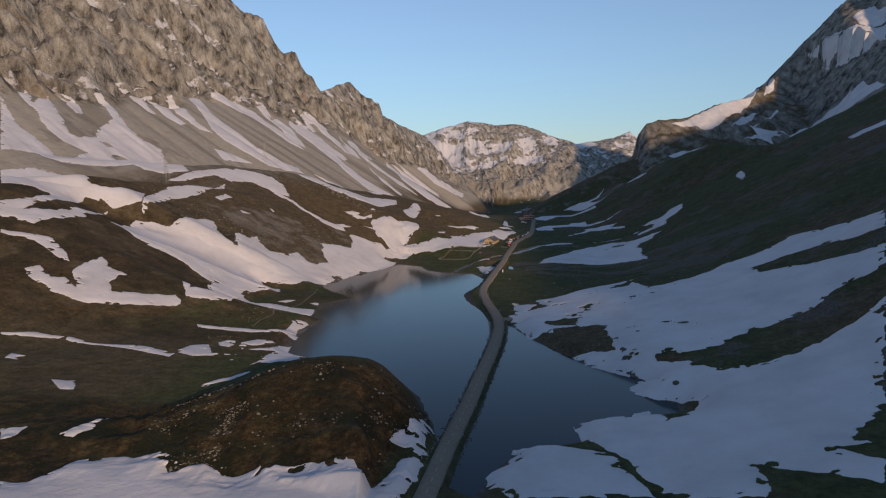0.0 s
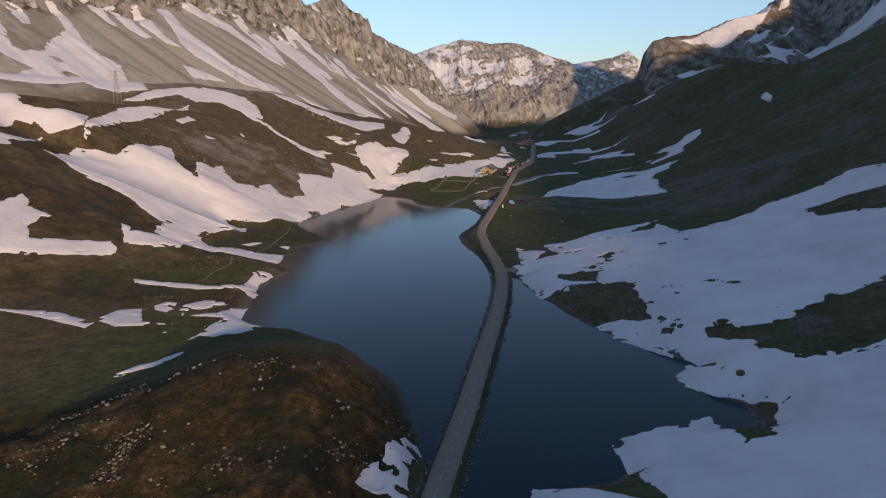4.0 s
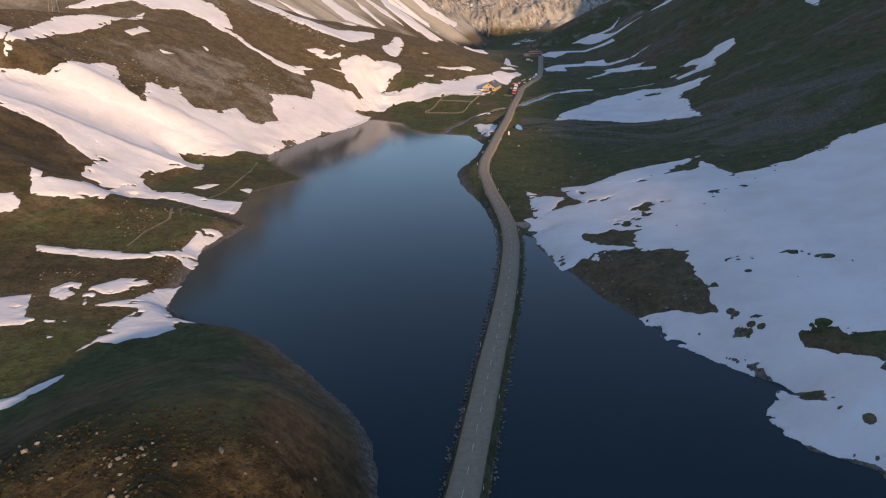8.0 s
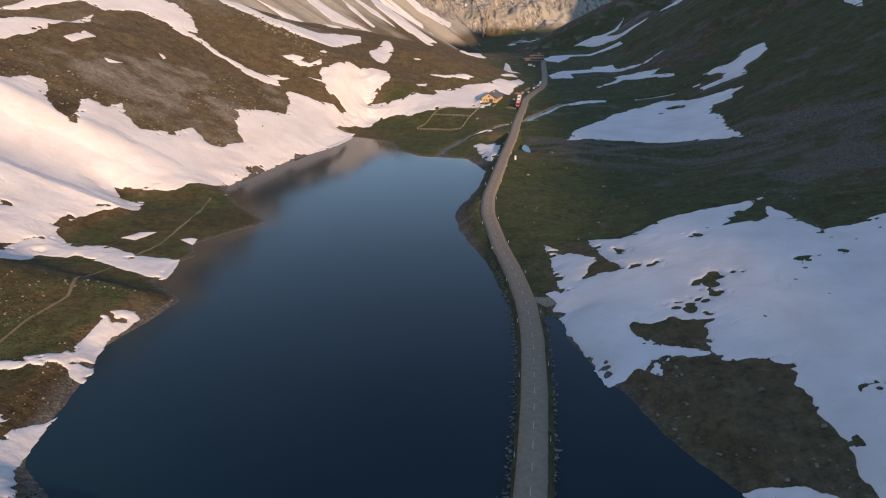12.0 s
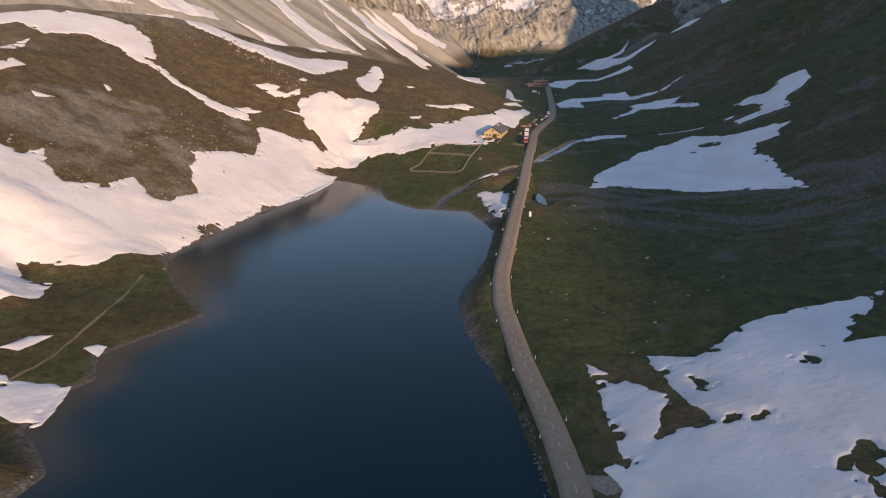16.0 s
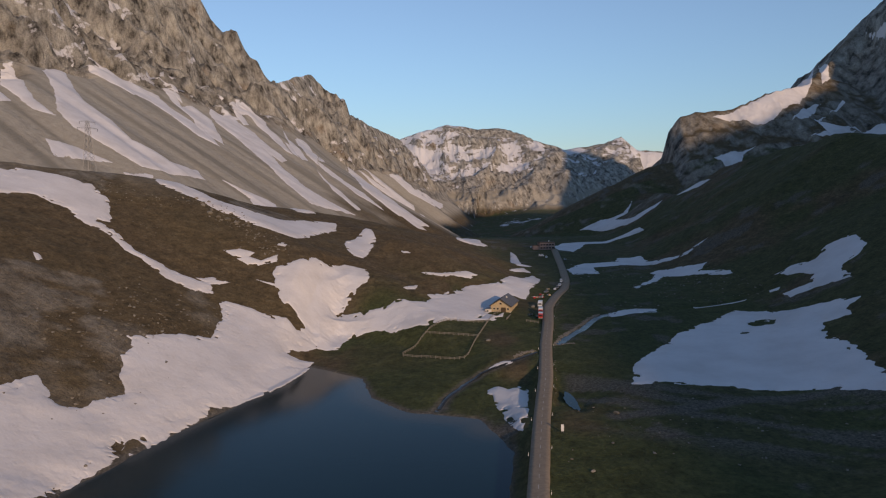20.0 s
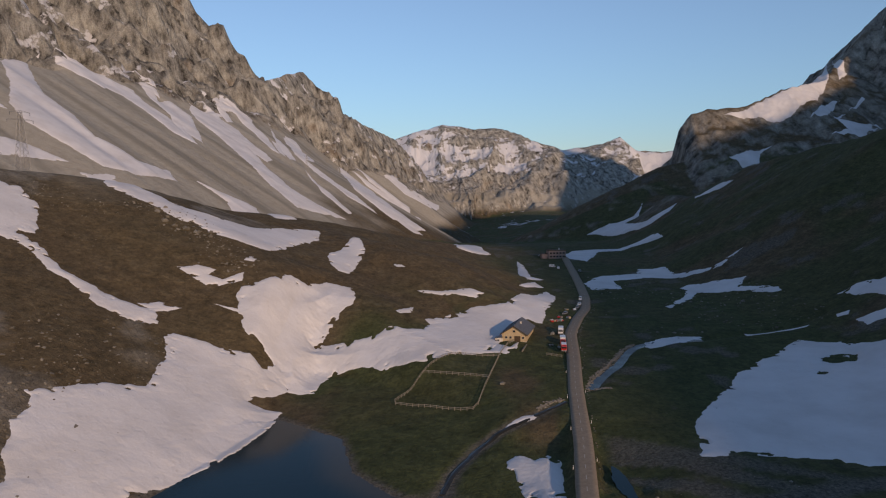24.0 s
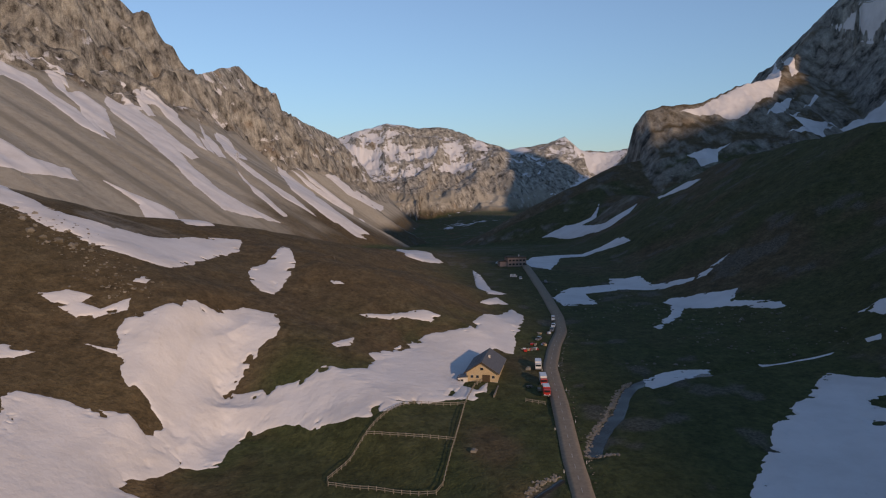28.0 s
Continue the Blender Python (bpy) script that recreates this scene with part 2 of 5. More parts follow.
    g = np.minimum(g, z - 0.5 + np.clip(d - 2.2, 0, None) * 0.25 + np.clip(d - 4.2, 0, None) * 0.4 + np.clip(d - 7, 0, None) * 0.8)
    h = h.copy()
    h[near] = g
    return h + np.where(h > 1.2, 0.35 * fbm(x, y, 6, 3, 61), 0)


def spread(knots):
    """Grid lines: (start, step) knots, with the step growing smoothly between them."""
    out = [knots[0][0]]
    while out[-1] < knots[-1][0]:
        out.append(out[-1] + np.interp(out[-1], [k[0] for k in knots], [k[1] for k in knots]))
    return np.array(out)


GX = spread([(-2600, 60), (-1300, 14), (-800, 5), (-300, 2.6), (-120, 1.8), (140, 1.8), (300, 2.8), (700, 6), (1200, 16), (2600, 60)])
GY = spread([(-2200, 90), (-500, 40), (100, 6), (170, 1.7), (520, 1.9), (950, 2.6), (1600, 4.6), (2800, 9), (4000, 14), (4800, 20), (4950, 30)])
MX, MY = np.meshgrid(GX, GY)
GZ = land(MX.ravel(), MY.ravel()).reshape(MX.shape)


def ground_at(x, y):
    """Height of the ground mesh."""
    x, y = np.asarray(x, float), np.asarray(y, float)
    i = np.clip(np.searchsorted(GX, x) - 1, 0, len(GX) - 2)
    j = np.clip(np.searchsorted(GY, y) - 1, 0, len(GY) - 2)
    u, v = (x - GX[i]) / (GX[i + 1] - GX[i]), (y - GY[j]) / (GY[j + 1] - GY[j])
    a, b, c, d = GZ[j, i], GZ[j, i + 1], GZ[j + 1, i + 1], GZ[j + 1, i]
    return np.where(u >= v, a + (b - a) * u + (c - b) * v, a + (c - d) * u + (d - a) * v)


# ---- end of forms ----
def mesh_of(name, co, tris, smooth=True):
    me = bpy.data.meshes.new(name)
    co, tris = np.asarray(co, np.float32), np.asarray(tris, np.int32)
    me.vertices.add(len(co))
    me.vertices.foreach_set("co", co.ravel())
    me.loops.add(tris.size)
    me.loops.foreach_set("vertex_index", tris.ravel())
    me.polygons.add(len(tris))
    me.polygons.foreach_set("loop_start", np.arange(0, tris.size, tris.shape[1], dtype=np.int32))
    me.update(calc_edges=True)
    me.polygons.foreach_set("use_smooth", np.full(len(tris), smooth))
    me.update()
    return me


def grid_tris(nx, ny):
    k = (np.arange(ny - 1)[:, None] * nx + np.arange(nx - 1)[None]).ravel()
    return np.concatenate([np.stack([k, k + 1, k + nx + 1], 1), np.stack([k, k + nx + 1, k + nx], 1)])


# ---- materials ----
def node_kit(name, rough=0.9, spec=0.3):
    m = bpy.data.materials.new(name)
    m.use_nodes = True
    t = m.node_tree
    b = t.nodes["Principled BSDF"]
    b.inputs["Roughness"].default_value = rough
    b.inputs["Specular IOR Level"].default_value = spec
    return m, t, b


def position(t):
    return t.nodes.new("ShaderNodeNewGeometry").outputs["Position"]


def noise_node(t, scale, detail=4.0, rough=0.6, where=None, stretch=None):
    n = t.nodes.new("ShaderNodeTexNoise")
    n.inputs["Scale"].default_value, n.inputs["Detail"].default_value, n.inputs["Roughness"].default_value = scale, detail, rough
    src = where or position(t)
    if stretch:
        mp = t.nodes.new("ShaderNodeMapping")
        mp.inputs["Scale"].default_value = stretch
        t.links.new(src, mp.inputs[0])
        src = mp.outputs[0]
    t.links.new(src, n.inputs["Vector"])
    return n.outputs["Fac"]


def ramp(t, fac, stops):
    r = t.nodes.new("ShaderNodeValToRGB")
    e = r.color_ramp.elements
    while len(e) < len(stops):
        e.new(0.5)
    for k, (p, c) in zip(e, stops):
        k.position, k.color = p, (*c, 1) if len(c) == 3 else c
    t.links.new(fac, r.inputs[0])
    return r.outputs[0]


def mixed(t, fac, a, b, blend="MIX"):
    m = t.nodes.new("ShaderNodeMix")
    m.data_type, m.blend_type = "RGBA", blend
    for k, v in ((0, fac), (6, a), (7, b)):
        if isinstance(v, (int, float)):
            m.inputs[k].default_value = v
        elif isinstance(v, tuple):
            m.inputs[k].default_value = (*v, 1)
        else:
            t.links.new(v, m.inputs[k])
    return m.outputs[2]


def mathed(t, op, a, b=None, clamp=False):
    m = t.nodes.new("ShaderNodeMath")
    m.operation, m.use_clamp = op, clamp
    for k, v in ((0, a), (1, b)):
        if isinstance(v, (int, float)):
            m.inputs[k].default_value = v
        elif v is not None:
            t.links.new(v, m.inputs[k])
    return m.outputs[0]


def relief(t, b, height, distance, strength=1.0, below=None):
    n = t.nodes.new("ShaderNodeBump")
    n.inputs["Distance"].default_value, n.inputs["Strength"].default_value = distance, strength
    t.links.new(height, n.inputs["Height"])
    if below:
        t.links.new(below, n.inputs["Normal"])
    t.links.new(n.outputs[0], b.inputs["Normal"])
    return n.outputs[0]


def cover(t, name):
    n = t.nodes.new("ShaderNodeAttribute")
    n.attribute_name = name
    return n.outputs["Fac"]


def ground_material():
    m, t, b = node_kit("alpine_ground", 0.95, 0.15)
    big, mid, fine = noise_node(t, 0.018, 5), noise_node(t, 0.14, 6, 0.65), noise_node(t, 1.1, 4, 0.7)
    heath = ramp(t, mid, [(0.25, (0.058, 0.040, 0.024)), (0.5, (0.128, 0.090, 0.053)), (0.75, (0.195, 0.148, 0.090))])
    rills = ramp(t, noise_node(t, 0.42, 5, 0.7, stretch=(1, 0.6, 1.6)), [(0.34, (0.66, 0.64, 0.60)), (0.52, (1, 1, 1)), (0.72, (1.14, 1.11, 1.05))])
    heath = mixed(t, 1.0, heath, rills, "MULTIPLY")
    heath = mixed(t, mathed(t, "MULTIPLY", big, 0.55), heath, (0.088, 0.082, 0.045))
    grass = ramp(t, mid, [(0.25, (0.040, 0.048, 0.019)), (0.5, (0.066, 0.080, 0.032)), (0.8, (0.100, 0.113, 0.050))])
    ling = ramp(t, noise_node(t, 0.32, 6, 0.7), [(0.3, (0.014, 0.011, 0.007)), (0.48, (0.052, 0.034, 0.017)), (0.62, (0.115, 0.078, 0.036)), (0.8, (0.060, 0.058, 0.024))])
    ling = mixed(t, ramp(t, noise_node(t, 0.055, 4, 0.6), [(0.42, (1, 1, 1)), (0.56, (0, 0, 0))]), ling, (0.020, 0.021, 0.011))
    heath = mixed(t, cover(t, "ling"), heath, ling)
    grass = mixed(t, 0.8, grass, rills, "MULTIPLY")
    col = mixed(t, cover(t, "green"), heath, grass)
    gravel = ramp(t, fine, [(0.3, (0.065, 0.060, 0.050)), (0.6, (0.15, 0.138, 0.116)), (0.8, (0.27, 0.25, 0.215))])
    col = mixed(t, cover(t, "gravel"), col, gravel)
    scree = ramp(t, mid, [(0.2, (0.30, 0.275, 0.222)), (0.5, (0.41, 0.38, 0.312)), (0.8, (0.49, 0.455, 0.38))])
    scree = mixed(t, cover(t, "fall"), scree, (0.245, 0.225, 0.175))
    scree = mixed(t, mathed(t, "MULTIPLY", fine, 0.4), scree, (0.28, 0.26, 0.21))
    col = mixed(t, cover(t, "scree"), col, scree)
    # dark low stops put gully and cleft shade into the rock's colour
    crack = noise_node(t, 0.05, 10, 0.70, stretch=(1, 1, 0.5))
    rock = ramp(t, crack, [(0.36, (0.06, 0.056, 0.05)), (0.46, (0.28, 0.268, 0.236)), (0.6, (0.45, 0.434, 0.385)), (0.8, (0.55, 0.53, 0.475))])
    leaning = t.nodes.new("ShaderNodeMapping")
    leaning.inputs["Rotation"].default_value = (0.5, 0.35, 0)
    t.links.new(position(t), leaning.inputs[0])
    # second, leaning set of clefts, their shade multiplied into the colour
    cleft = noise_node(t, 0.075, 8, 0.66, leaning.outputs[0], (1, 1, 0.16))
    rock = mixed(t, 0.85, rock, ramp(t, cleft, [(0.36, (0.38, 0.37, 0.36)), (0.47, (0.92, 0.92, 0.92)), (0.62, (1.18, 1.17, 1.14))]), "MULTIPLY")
    crack = mathed(t, "ADD", mathed(t, "MULTIPLY", crack, 0.6), mathed(t, "MULTIPLY", cleft, 0.7))
    rust = ramp(t, noise_node(t, 0.011, 3), [(0.60, (0, 0, 0)), (0.72, (1, 1, 1))])
    rock = mixed(t, mathed(t, "MULTIPLY", rust, 0.45), rock, (0.26, 0.165, 0.085))
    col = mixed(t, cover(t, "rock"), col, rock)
    cut = mathed(t, "SUBTRACT", cover(t, "snow"), noise_node(t, 0.03, 6, 0.6))
    snowy = mathed(t, "MULTIPLY", mathed(t, "ADD", cut, 0.03), 22, True)
    col = mixed(t, snowy, col, (0.70, 0.70, 0.71))
    tuft = ramp(t, noise_node(t, 0.55, 6, 0.75), [(0.32, (0.55, 0.54, 0.52)), (0.5, (1, 1, 1)), (0.70, (1.35, 1.32, 1.22))])
    col = mixed(t, mathed(t, "SUBTRACT", 0.85, mathed(t, "ADD", snowy, cover(t, "scree"), True), True), col, tuft, "MULTIPLY")
    speck = ramp(t, noise_node(t, 0.7, 2, 0.5), [(0.70, (0, 0, 0)), (0.74, (1, 1, 1))])
    col = mixed(t, mathed(t, "MULTIPLY", speck, 0.35), col, (0.17, 0.155, 0.125))
    t.links.new(col, b.inputs["Base Color"])
    low = relief(t, b, mid, 1.6, 0.7)
    high = relief(t, b, fine, 0.6, 0.9, low)
    amount = mathed(t, "MULTIPLY", cover(t, "rock"), 1.0)
    n = t.nodes.new("ShaderNodeBump")
    n.inputs["Distance"].default_value = 16.0
    t.links.new(amount, n.inputs["Strength"])
    t.links.new(crack, n.inputs["Height"])
    t.links.new(high, n.inputs["Normal"])
    t.links.new(n.outputs[0], b.inputs["Normal"])
    return m


def snow_material():
    m, t, b = node_kit("old_snow", 0.75, 0.25)
    big, mid = noise_node(t, 0.05, 4), noise_node(t, 0.5, 5, 0.65)
    col = ramp(t, big, [(0.3, (0.59, 0.578, 0.565)), (0.55, (0.68, 0.672, 0.664)), (0.8, (0.74, 0.735, 0.73))])
    dirt = ramp(t, mid, [(0.62, (0, 0, 0)), (0.78, (1, 1, 1))])
    col = mixed(t, mathed(t, "MULTIPLY", dirt, 0.35), col, (0.42, 0.38, 0.33))
    t.links.new(col, b.inputs["Base Color"])
    low = relief(t, b, noise_node(t, 0.18, 3, 0.5), 0.5, 0.4)
    relief(t, b, mid, 0.32, 0.75, low)
    return m


def water_material():
    m, t, b = node_kit("lake_water", 0.09, 0.13)
    b.inputs["IOR"].default_value = 1.33
    deep = ramp(t, noise_node(t, 0.012, 3), [(0.3, (0.003, 0.024, 0.034)), (0.7, (0.005, 0.031, 0.040))])
    deep = mixed(t, mathed(t, "MULTIPLY", cover(t, "shallow"), 0.8), deep, (0.075, 0.062, 0.043))
    t.links.new(deep, b.inputs["Base Color"])
    relief(t, b, noise_node(t, 1.1, 4, 0.65, stretch=(1, 0.6, 1)), 0.04, 0.4)
    return m


def mottled(name, dark, light, scale, rough=0.8, bump=0.02, metal=0.0, spec=0.3):
    m, t, b = node_kit(name, rough, spec)
    n = noise_node(t, scale, 5, 0.65)
    col = ramp(t, n, [(0.3, dark), (0.7, light)])
    stain = noise_node(t, scale * 0.12, 3)
    col = mixed(t, mathed(t, "MULTIPLY", stain, 0.35), col, tuple(v * 0.6 for v in dark))
    t.links.new(col, b.inputs["Base Color"])
    b.inputs["Metallic"].default_value = metal
    relief(t, b, n, bump, 0.7)
    return m


def stone_material():
    m, t, b = node_kit("boulder_stone", 0.9, 0.2)
    info = t.nodes.new("ShaderNodeNewGeometry").outputs["Random Per Island"]
    tone = ramp(t, info, [(0.0, (0.14, 0.12, 0.09)), (0.5, (0.25, 0.228, 0.185)), (1.0, (0.42, 0.39, 0.335))])
    n = noise_node(t, 2.2, 5, 0.7)
    lichen = ramp(t, noise_node(t, 5.0, 3), [(0.58, (0, 0, 0)), (0.66, (1, 1, 1))])
    col = mixed(t, n, tone, (0.09, 0.08, 0.065))
    col = mixed(t, mathed(t, "MULTIPLY", lichen, 0.3), col, (0.30, 0.27, 0.17))
    t.links.new(col, b.inputs["Base Color"])
    relief(t, b, n, 0.15, 0.8)
    return m


def glass_material():
    m, t, b = node_kit("dark_glass", 0.08, 0.6)
    b.inputs["Base Color"].default_value = (0.02, 0.025, 0.03, 1)
    return m


GROUND, SNOW, WATER, STONE, GLASS = ground_material(), snow_material(), water_material(), stone_material(), glass_material()
ASPHALT = mottled("worn_asphalt", (0.235, 0.187, 0.134), (0.335, 0.273, 0.202), 0.8, 0.9, 0.01)
PAINT_LINE = mottled("worn_line_paint", (0.42, 0.41, 0.38), (0.62, 0.60, 0.56), 3.0)
FENCE_WOOD = mottled("weathered_fence_wood", (0.17, 0.155, 0.125), (0.34, 0.315, 0.27), 6.0)
PLANK = mottled("pale_larch_boards", (0.42, 0.31, 0.18), (0.62, 0.50, 0.33), 3.0)
PLASTER = mottled("white_rendered_stone", (0.55, 0.51, 0.45), (0.75, 0.71, 0.65), 1.5)
SLATE = mottled("grey_sheet_roof", (0.085, 0.092, 0.105), (0.14, 0.15, 0.168), 1.2, 0.55)
DARK_WOOD = mottled("dark_timber", (0.05, 0.033, 0.02), (0.11, 0.075, 0.045), 4.0)
RED_PAINT = mottled("red_vehicle_paint", (0.42, 0.020, 0.015), (0.55, 0.035, 0.025), 1.0, 0.35, 0.002, 0, 0.5)
WHITE_PAINT = mottled("white_vehicle_paint", (0.66, 0.66, 0.65), (0.80, 0.80, 0.80), 1.0, 0.35, 0.002, 0, 0.5)
SHALLOW = mottled("muddy_shallow_water", (0.020, 0.022, 0.020), (0.045, 0.043, 0.036), 0.7, 0.22, 0.02, 0, 0.12)
GREY_PAINT = mottled("grey_vehicle_paint", (0.16, 0.17, 0.18), (0.24, 0.25, 0.26), 1.0, 0.35, 0.002, 0, 0.5)
RUBBER = mottled("tyre_rubber", (0.015, 0.015, 0.015), (0.03, 0.03, 0.03), 8.0)
STEEL = mottled("galvanised_steel", (0.22, 0.22, 0.215), (0.34, 0.34, 0.335), 2.0, 0.5, 0.005, 0.6)
PINK_WALL = mottled("faded_pink_render", (0.30, 0.21, 0.18), (0.42, 0.30, 0.26), 0.7)
PATH_DIRT = mottled("trodden_path_earth", (0.14, 0.105, 0.065), (0.24, 0.185, 0.12), 1.5)
RUST_ROCK = mottled("stream_bank_stone", (0.14, 0.125, 0.10), (0.34, 0.31, 0.26), 1.6)


# ---- ground, lake, road ----
def build_ground():
    x, y, z = MX.ravel(), MY.ravel(), GZ.ravel()
    ob = new("ground", mesh_of("ground", np.stack([x, y, z], 1), grid_tris(len(GX), len(GY))))
    gy, gx = np.gradient(GZ, GY, GX)
    slope = np.hypot(gx, gy).ravel()
    n1, n2 = fbm(x, y, 55, 4, 71), fbm(x, y, 14, 3, 72)
    dl, _, way_l, _ = along(x, y, LEFT_RIDGE)
    dr = np.minimum(along(x, y, RIGHT_RIDGE)[0], along(x, y, RIGHT_NOSE)[0])
    df, _, _, _ = along(x, y, FAR_RANGE)
    far = step(2900, 3400, y + 300 * n1)
    # scree ends above the far floor, whose shade is given as darker cover
    low = np.interp(y, [1050, 1300, 1900, 2600], [0, -80, -110, -80])
    reach = np.interp(y, [1100, 1450], [900, 740])
    left_mass = step(reach, reach - 110, dl + 90 * n1) * step(40, 75, z - low)
    rock = left_mass * step(-12, 12, z - crag_foot(x, y) + 10 * n2)
    # right crags keep part of the dark heath, shade put into their colour
    rock = np.maximum(rock, step(360, 250, dr + 120 * n1) * step(0.55, 0.8, slope) * 0.6)
    rock = np.maximum(rock, far * step(520, 420, df + 80 * n1))
    rock = np.maximum(rock, step(0.95, 1.25, slope) * (y > 900))
    # likewise only half rock up here, darkened as the shaded side
    rock = np.maximum(rock, 0.5 * step(270, 330, z + 60 * n1) * (x > 300) * (y < 2300))
    rock = np.maximum(rock, step(0.16, 0.26, n1 + 0.4 * n2) * step(-80, -120, x) * step(560, 640, y) * (y < 900) * 0.35)
    # no pale scree on the low far floor, to colour it as shaded
    scree = np.maximum(left_mass * (1 - rock), far * 0.7 * step(-50, 30, z))
    lake = np.full(x.shape, 99.0)
    near = (np.abs(x) < 260) & (y > 120) & (y < 760)
    lake[near] = inside_distance(x[near], y[near], LAKE)
    green = step(34, 12, z + 14 * n1) * step(0.5, 0.25, slope) * (y > 120)
    green = np.maximum(green * step(-0.25, 0.1, n1 + 0.18), 0.8 * step(30, 90, x) * step(0.25, -0.05, n1) * (y < 1500))
    green = np.maximum(green, step(-48, -30, x + 8 * n2) * step(64, 52, x) * step(636, 650, y + 10 * n2) * step(800, 770, y + 12 * n2) * (0.95 + 0.4 * n1))
    soil = np.exp(-((x - 33) / 7) ** 2 - ((y - 716) / 18) ** 2) + 0.8 * np.exp(-((x - 36) / 9) ** 2 - ((y - 672) / 14) ** 2)
    green *= 1 - np.clip(1.3 * soil + 0.6 * n2 * (soil > 0.2), 0, 0.9)
    heathy = step(-10, -30, x) * np.maximum(step(385, 350, y), step(560, 590, y) * step(-60, -80, x))
    lee = step(232, 252, y) * step(340, 300, y) * step(-130, -90, x) * (x < 0)
    green *= 1 - 0.8 * heathy * (1 - lee)
    green *= 1 - 0.85 * step(40, 46, x) * step(104, 92, x) * step(312, 320, y) * step(392, 376, y)
    ling = step(262, 236, y + 14 * n2) * step(-6, -14, x) * step(60, 120, y + 30 * n1)
    shrubby = step(-60, -72, x) * step(330, 350, y) * step(600, 570, y) * step(-0.18, 0.12, n2 + 0.5 * n1)
    green *= 1 - 0.55 * shrubby
    ling = np.maximum(ling, 0.6 * shrubby)
    streaks = step(-0.05, 0.3, fbm(way_l, dl * 0.06, 20, 3, 77))
    delta = step(640, 615, y + 0.25 * (x + 10) + 18 * n2) * (y > 600) * (x > -45) * (x < 36) * (0.55 + 0.45 * step(-0.1, 0.2, fbm(x * 0.3 + y * 0.2, y * 1.2 - x * 0.4, 9, 3, 76))) + step(3.2, 1.0, lake)
    flats = y + 0.55 * (x - 60)
    bars = step(0.02, 0.12, fbm(x * 0.3 + y * 0.1, flats * 1.5, 14, 3, 75)) * step(585, 605, flats) * step(672, 650, flats) * step(46, 56, x) * step(260, 200, x)
    gravel = np.clip(delta + 0.8 * bars + 0.7 * step(0.24, 0.34, n2 + 0.4 * n1) * (x > 60), 0, 1)
    track = np.full(x.shape, 99.0)
    track[near] = along(x[near], y[near], TRACK)[0]
    gravel = np.maximum(gravel, 0.9 * step(5.0, 2.4, track + 2.2 * n2))
    rubble = step(100, 135, x) * step(300, 230, x) * step(445, 470, y - 0.25 * (x - 120)) * step(570, 535, y)
    gravel = np.maximum(gravel, 0.75 * rubble * step(-0.12, 0.16, n1 + n2))
    verge = np.zeros(x.shape)
    verge[near] = step(9, 6, along(x[near], y[near], ROAD)[0])
    creek = np.full(x.shape, 99.0)
    creek[near] = along(x[near], y[near], CREEK)[0]
    gravel = np.maximum(gravel, 0.9 * step(3.4, 1.8, creek + 2 * n2))
    gravel *= 1 - 0.85 * verge
    gravel *= 1 - 0.8 * step(40, 46, x) * step(104, 92, x) * step(312, 320, y) * step(392, 376, y)
    green = np.maximum(green, verge * (0.75 + 0.5 * n2))
    bowls = 0.7 * fbm(x, y, 430, 4, 41, True) + 0.5 * fbm(x, y, 150, 3, 43, True)
    snow = far * (0.40 + 0.20 * step(20, 280, z) + 0.46 * fbm(x * 0.5, z * 2.2 + 0.2 * y, 90, 4, 80) - 0.10 * step(1180, 1300, x) - 0.75 * (bowls - 0.05) - 0.12 * step(0.9, 1.4, slope))
    snow = np.maximum(snow, rock * (y > 700) * (x < 0) * (0.33 + 0.36 * fbm(way_l - 0.4 * dl, dl * 0.6, 60, 4, 79) + 0.10 * step(1.0, 0.6, slope)))
    for key, v in (("rock", rock), ("scree", scree), ("green", green), ("gravel", gravel), ("snow", snow), ("ling", ling), ("fall", 0.8 * streaks)):
        a = ob.data.attributes.new(key, "FLOAT", "POINT")
        a.data.foreach_set("value", np.clip(v, 0, 1).astype(np.float32))
    ob.data.materials.append(GROUND)
    tagged(ob, "alpine valley ground of brown heath, dark grass, scree and bare rock", "ground", kind="structure")


build_ground()


def link_mesh(name, co, faces, material, smooth=True):
    ob = new(name, mesh_of(name, co, faces, smooth))
    ob.data.materials.append(material)
    return ob


def lake():
    """The water's surface; on the gently shelving shores its bed shows through."""
    sx, sy = np.arange(-150, 121, 3.0), np.arange(150, 742, 4.0)
    x, y = (v.ravel() for v in np.meshgrid(sx, sy))
    ob = link_mesh("lake_water", np.column_stack([x, y, np.zeros(len(x))]), grid_tris(len(sx), len(sy)), WATER)
    d = inside_distance(x, y, LAKE)
    gentle = np.maximum(step(395, 440, y) * step(575, 545, y) * step(-50, -66, x), step(596, 612, y) * step(-50, -35, x))
    a = ob.data.attributes.new("shallow", "FLOAT", "POINT")
    a.data.foreach_set("value", (gentle * step(-13, -1, d)).astype(np.float32))
    tagged(ob, "dark blue still mountain lake beside the road", "water", kind="structure")


lake()


def resampled(line, gap):
    pts = np.array(line, float)
    s = np.r_[0, np.cumsum(np.hypot(*np.diff(pts[:, :2], axis=0).T))]
    q = np.arange(0, s[-1], gap)
    c = np.stack([np.interp(q, s, pts[:, k]) for k in range(pts.shape[1])], 1)
    for _ in range(3):
        c[1:-1] = (c[:-2] + 2 * c[1:-1] + c[2:]) / 4
    d = np.gradient(c[:, :2], axis=0)
    d /= np.linalg.norm(d, axis=1)[:, None]
    return c, d


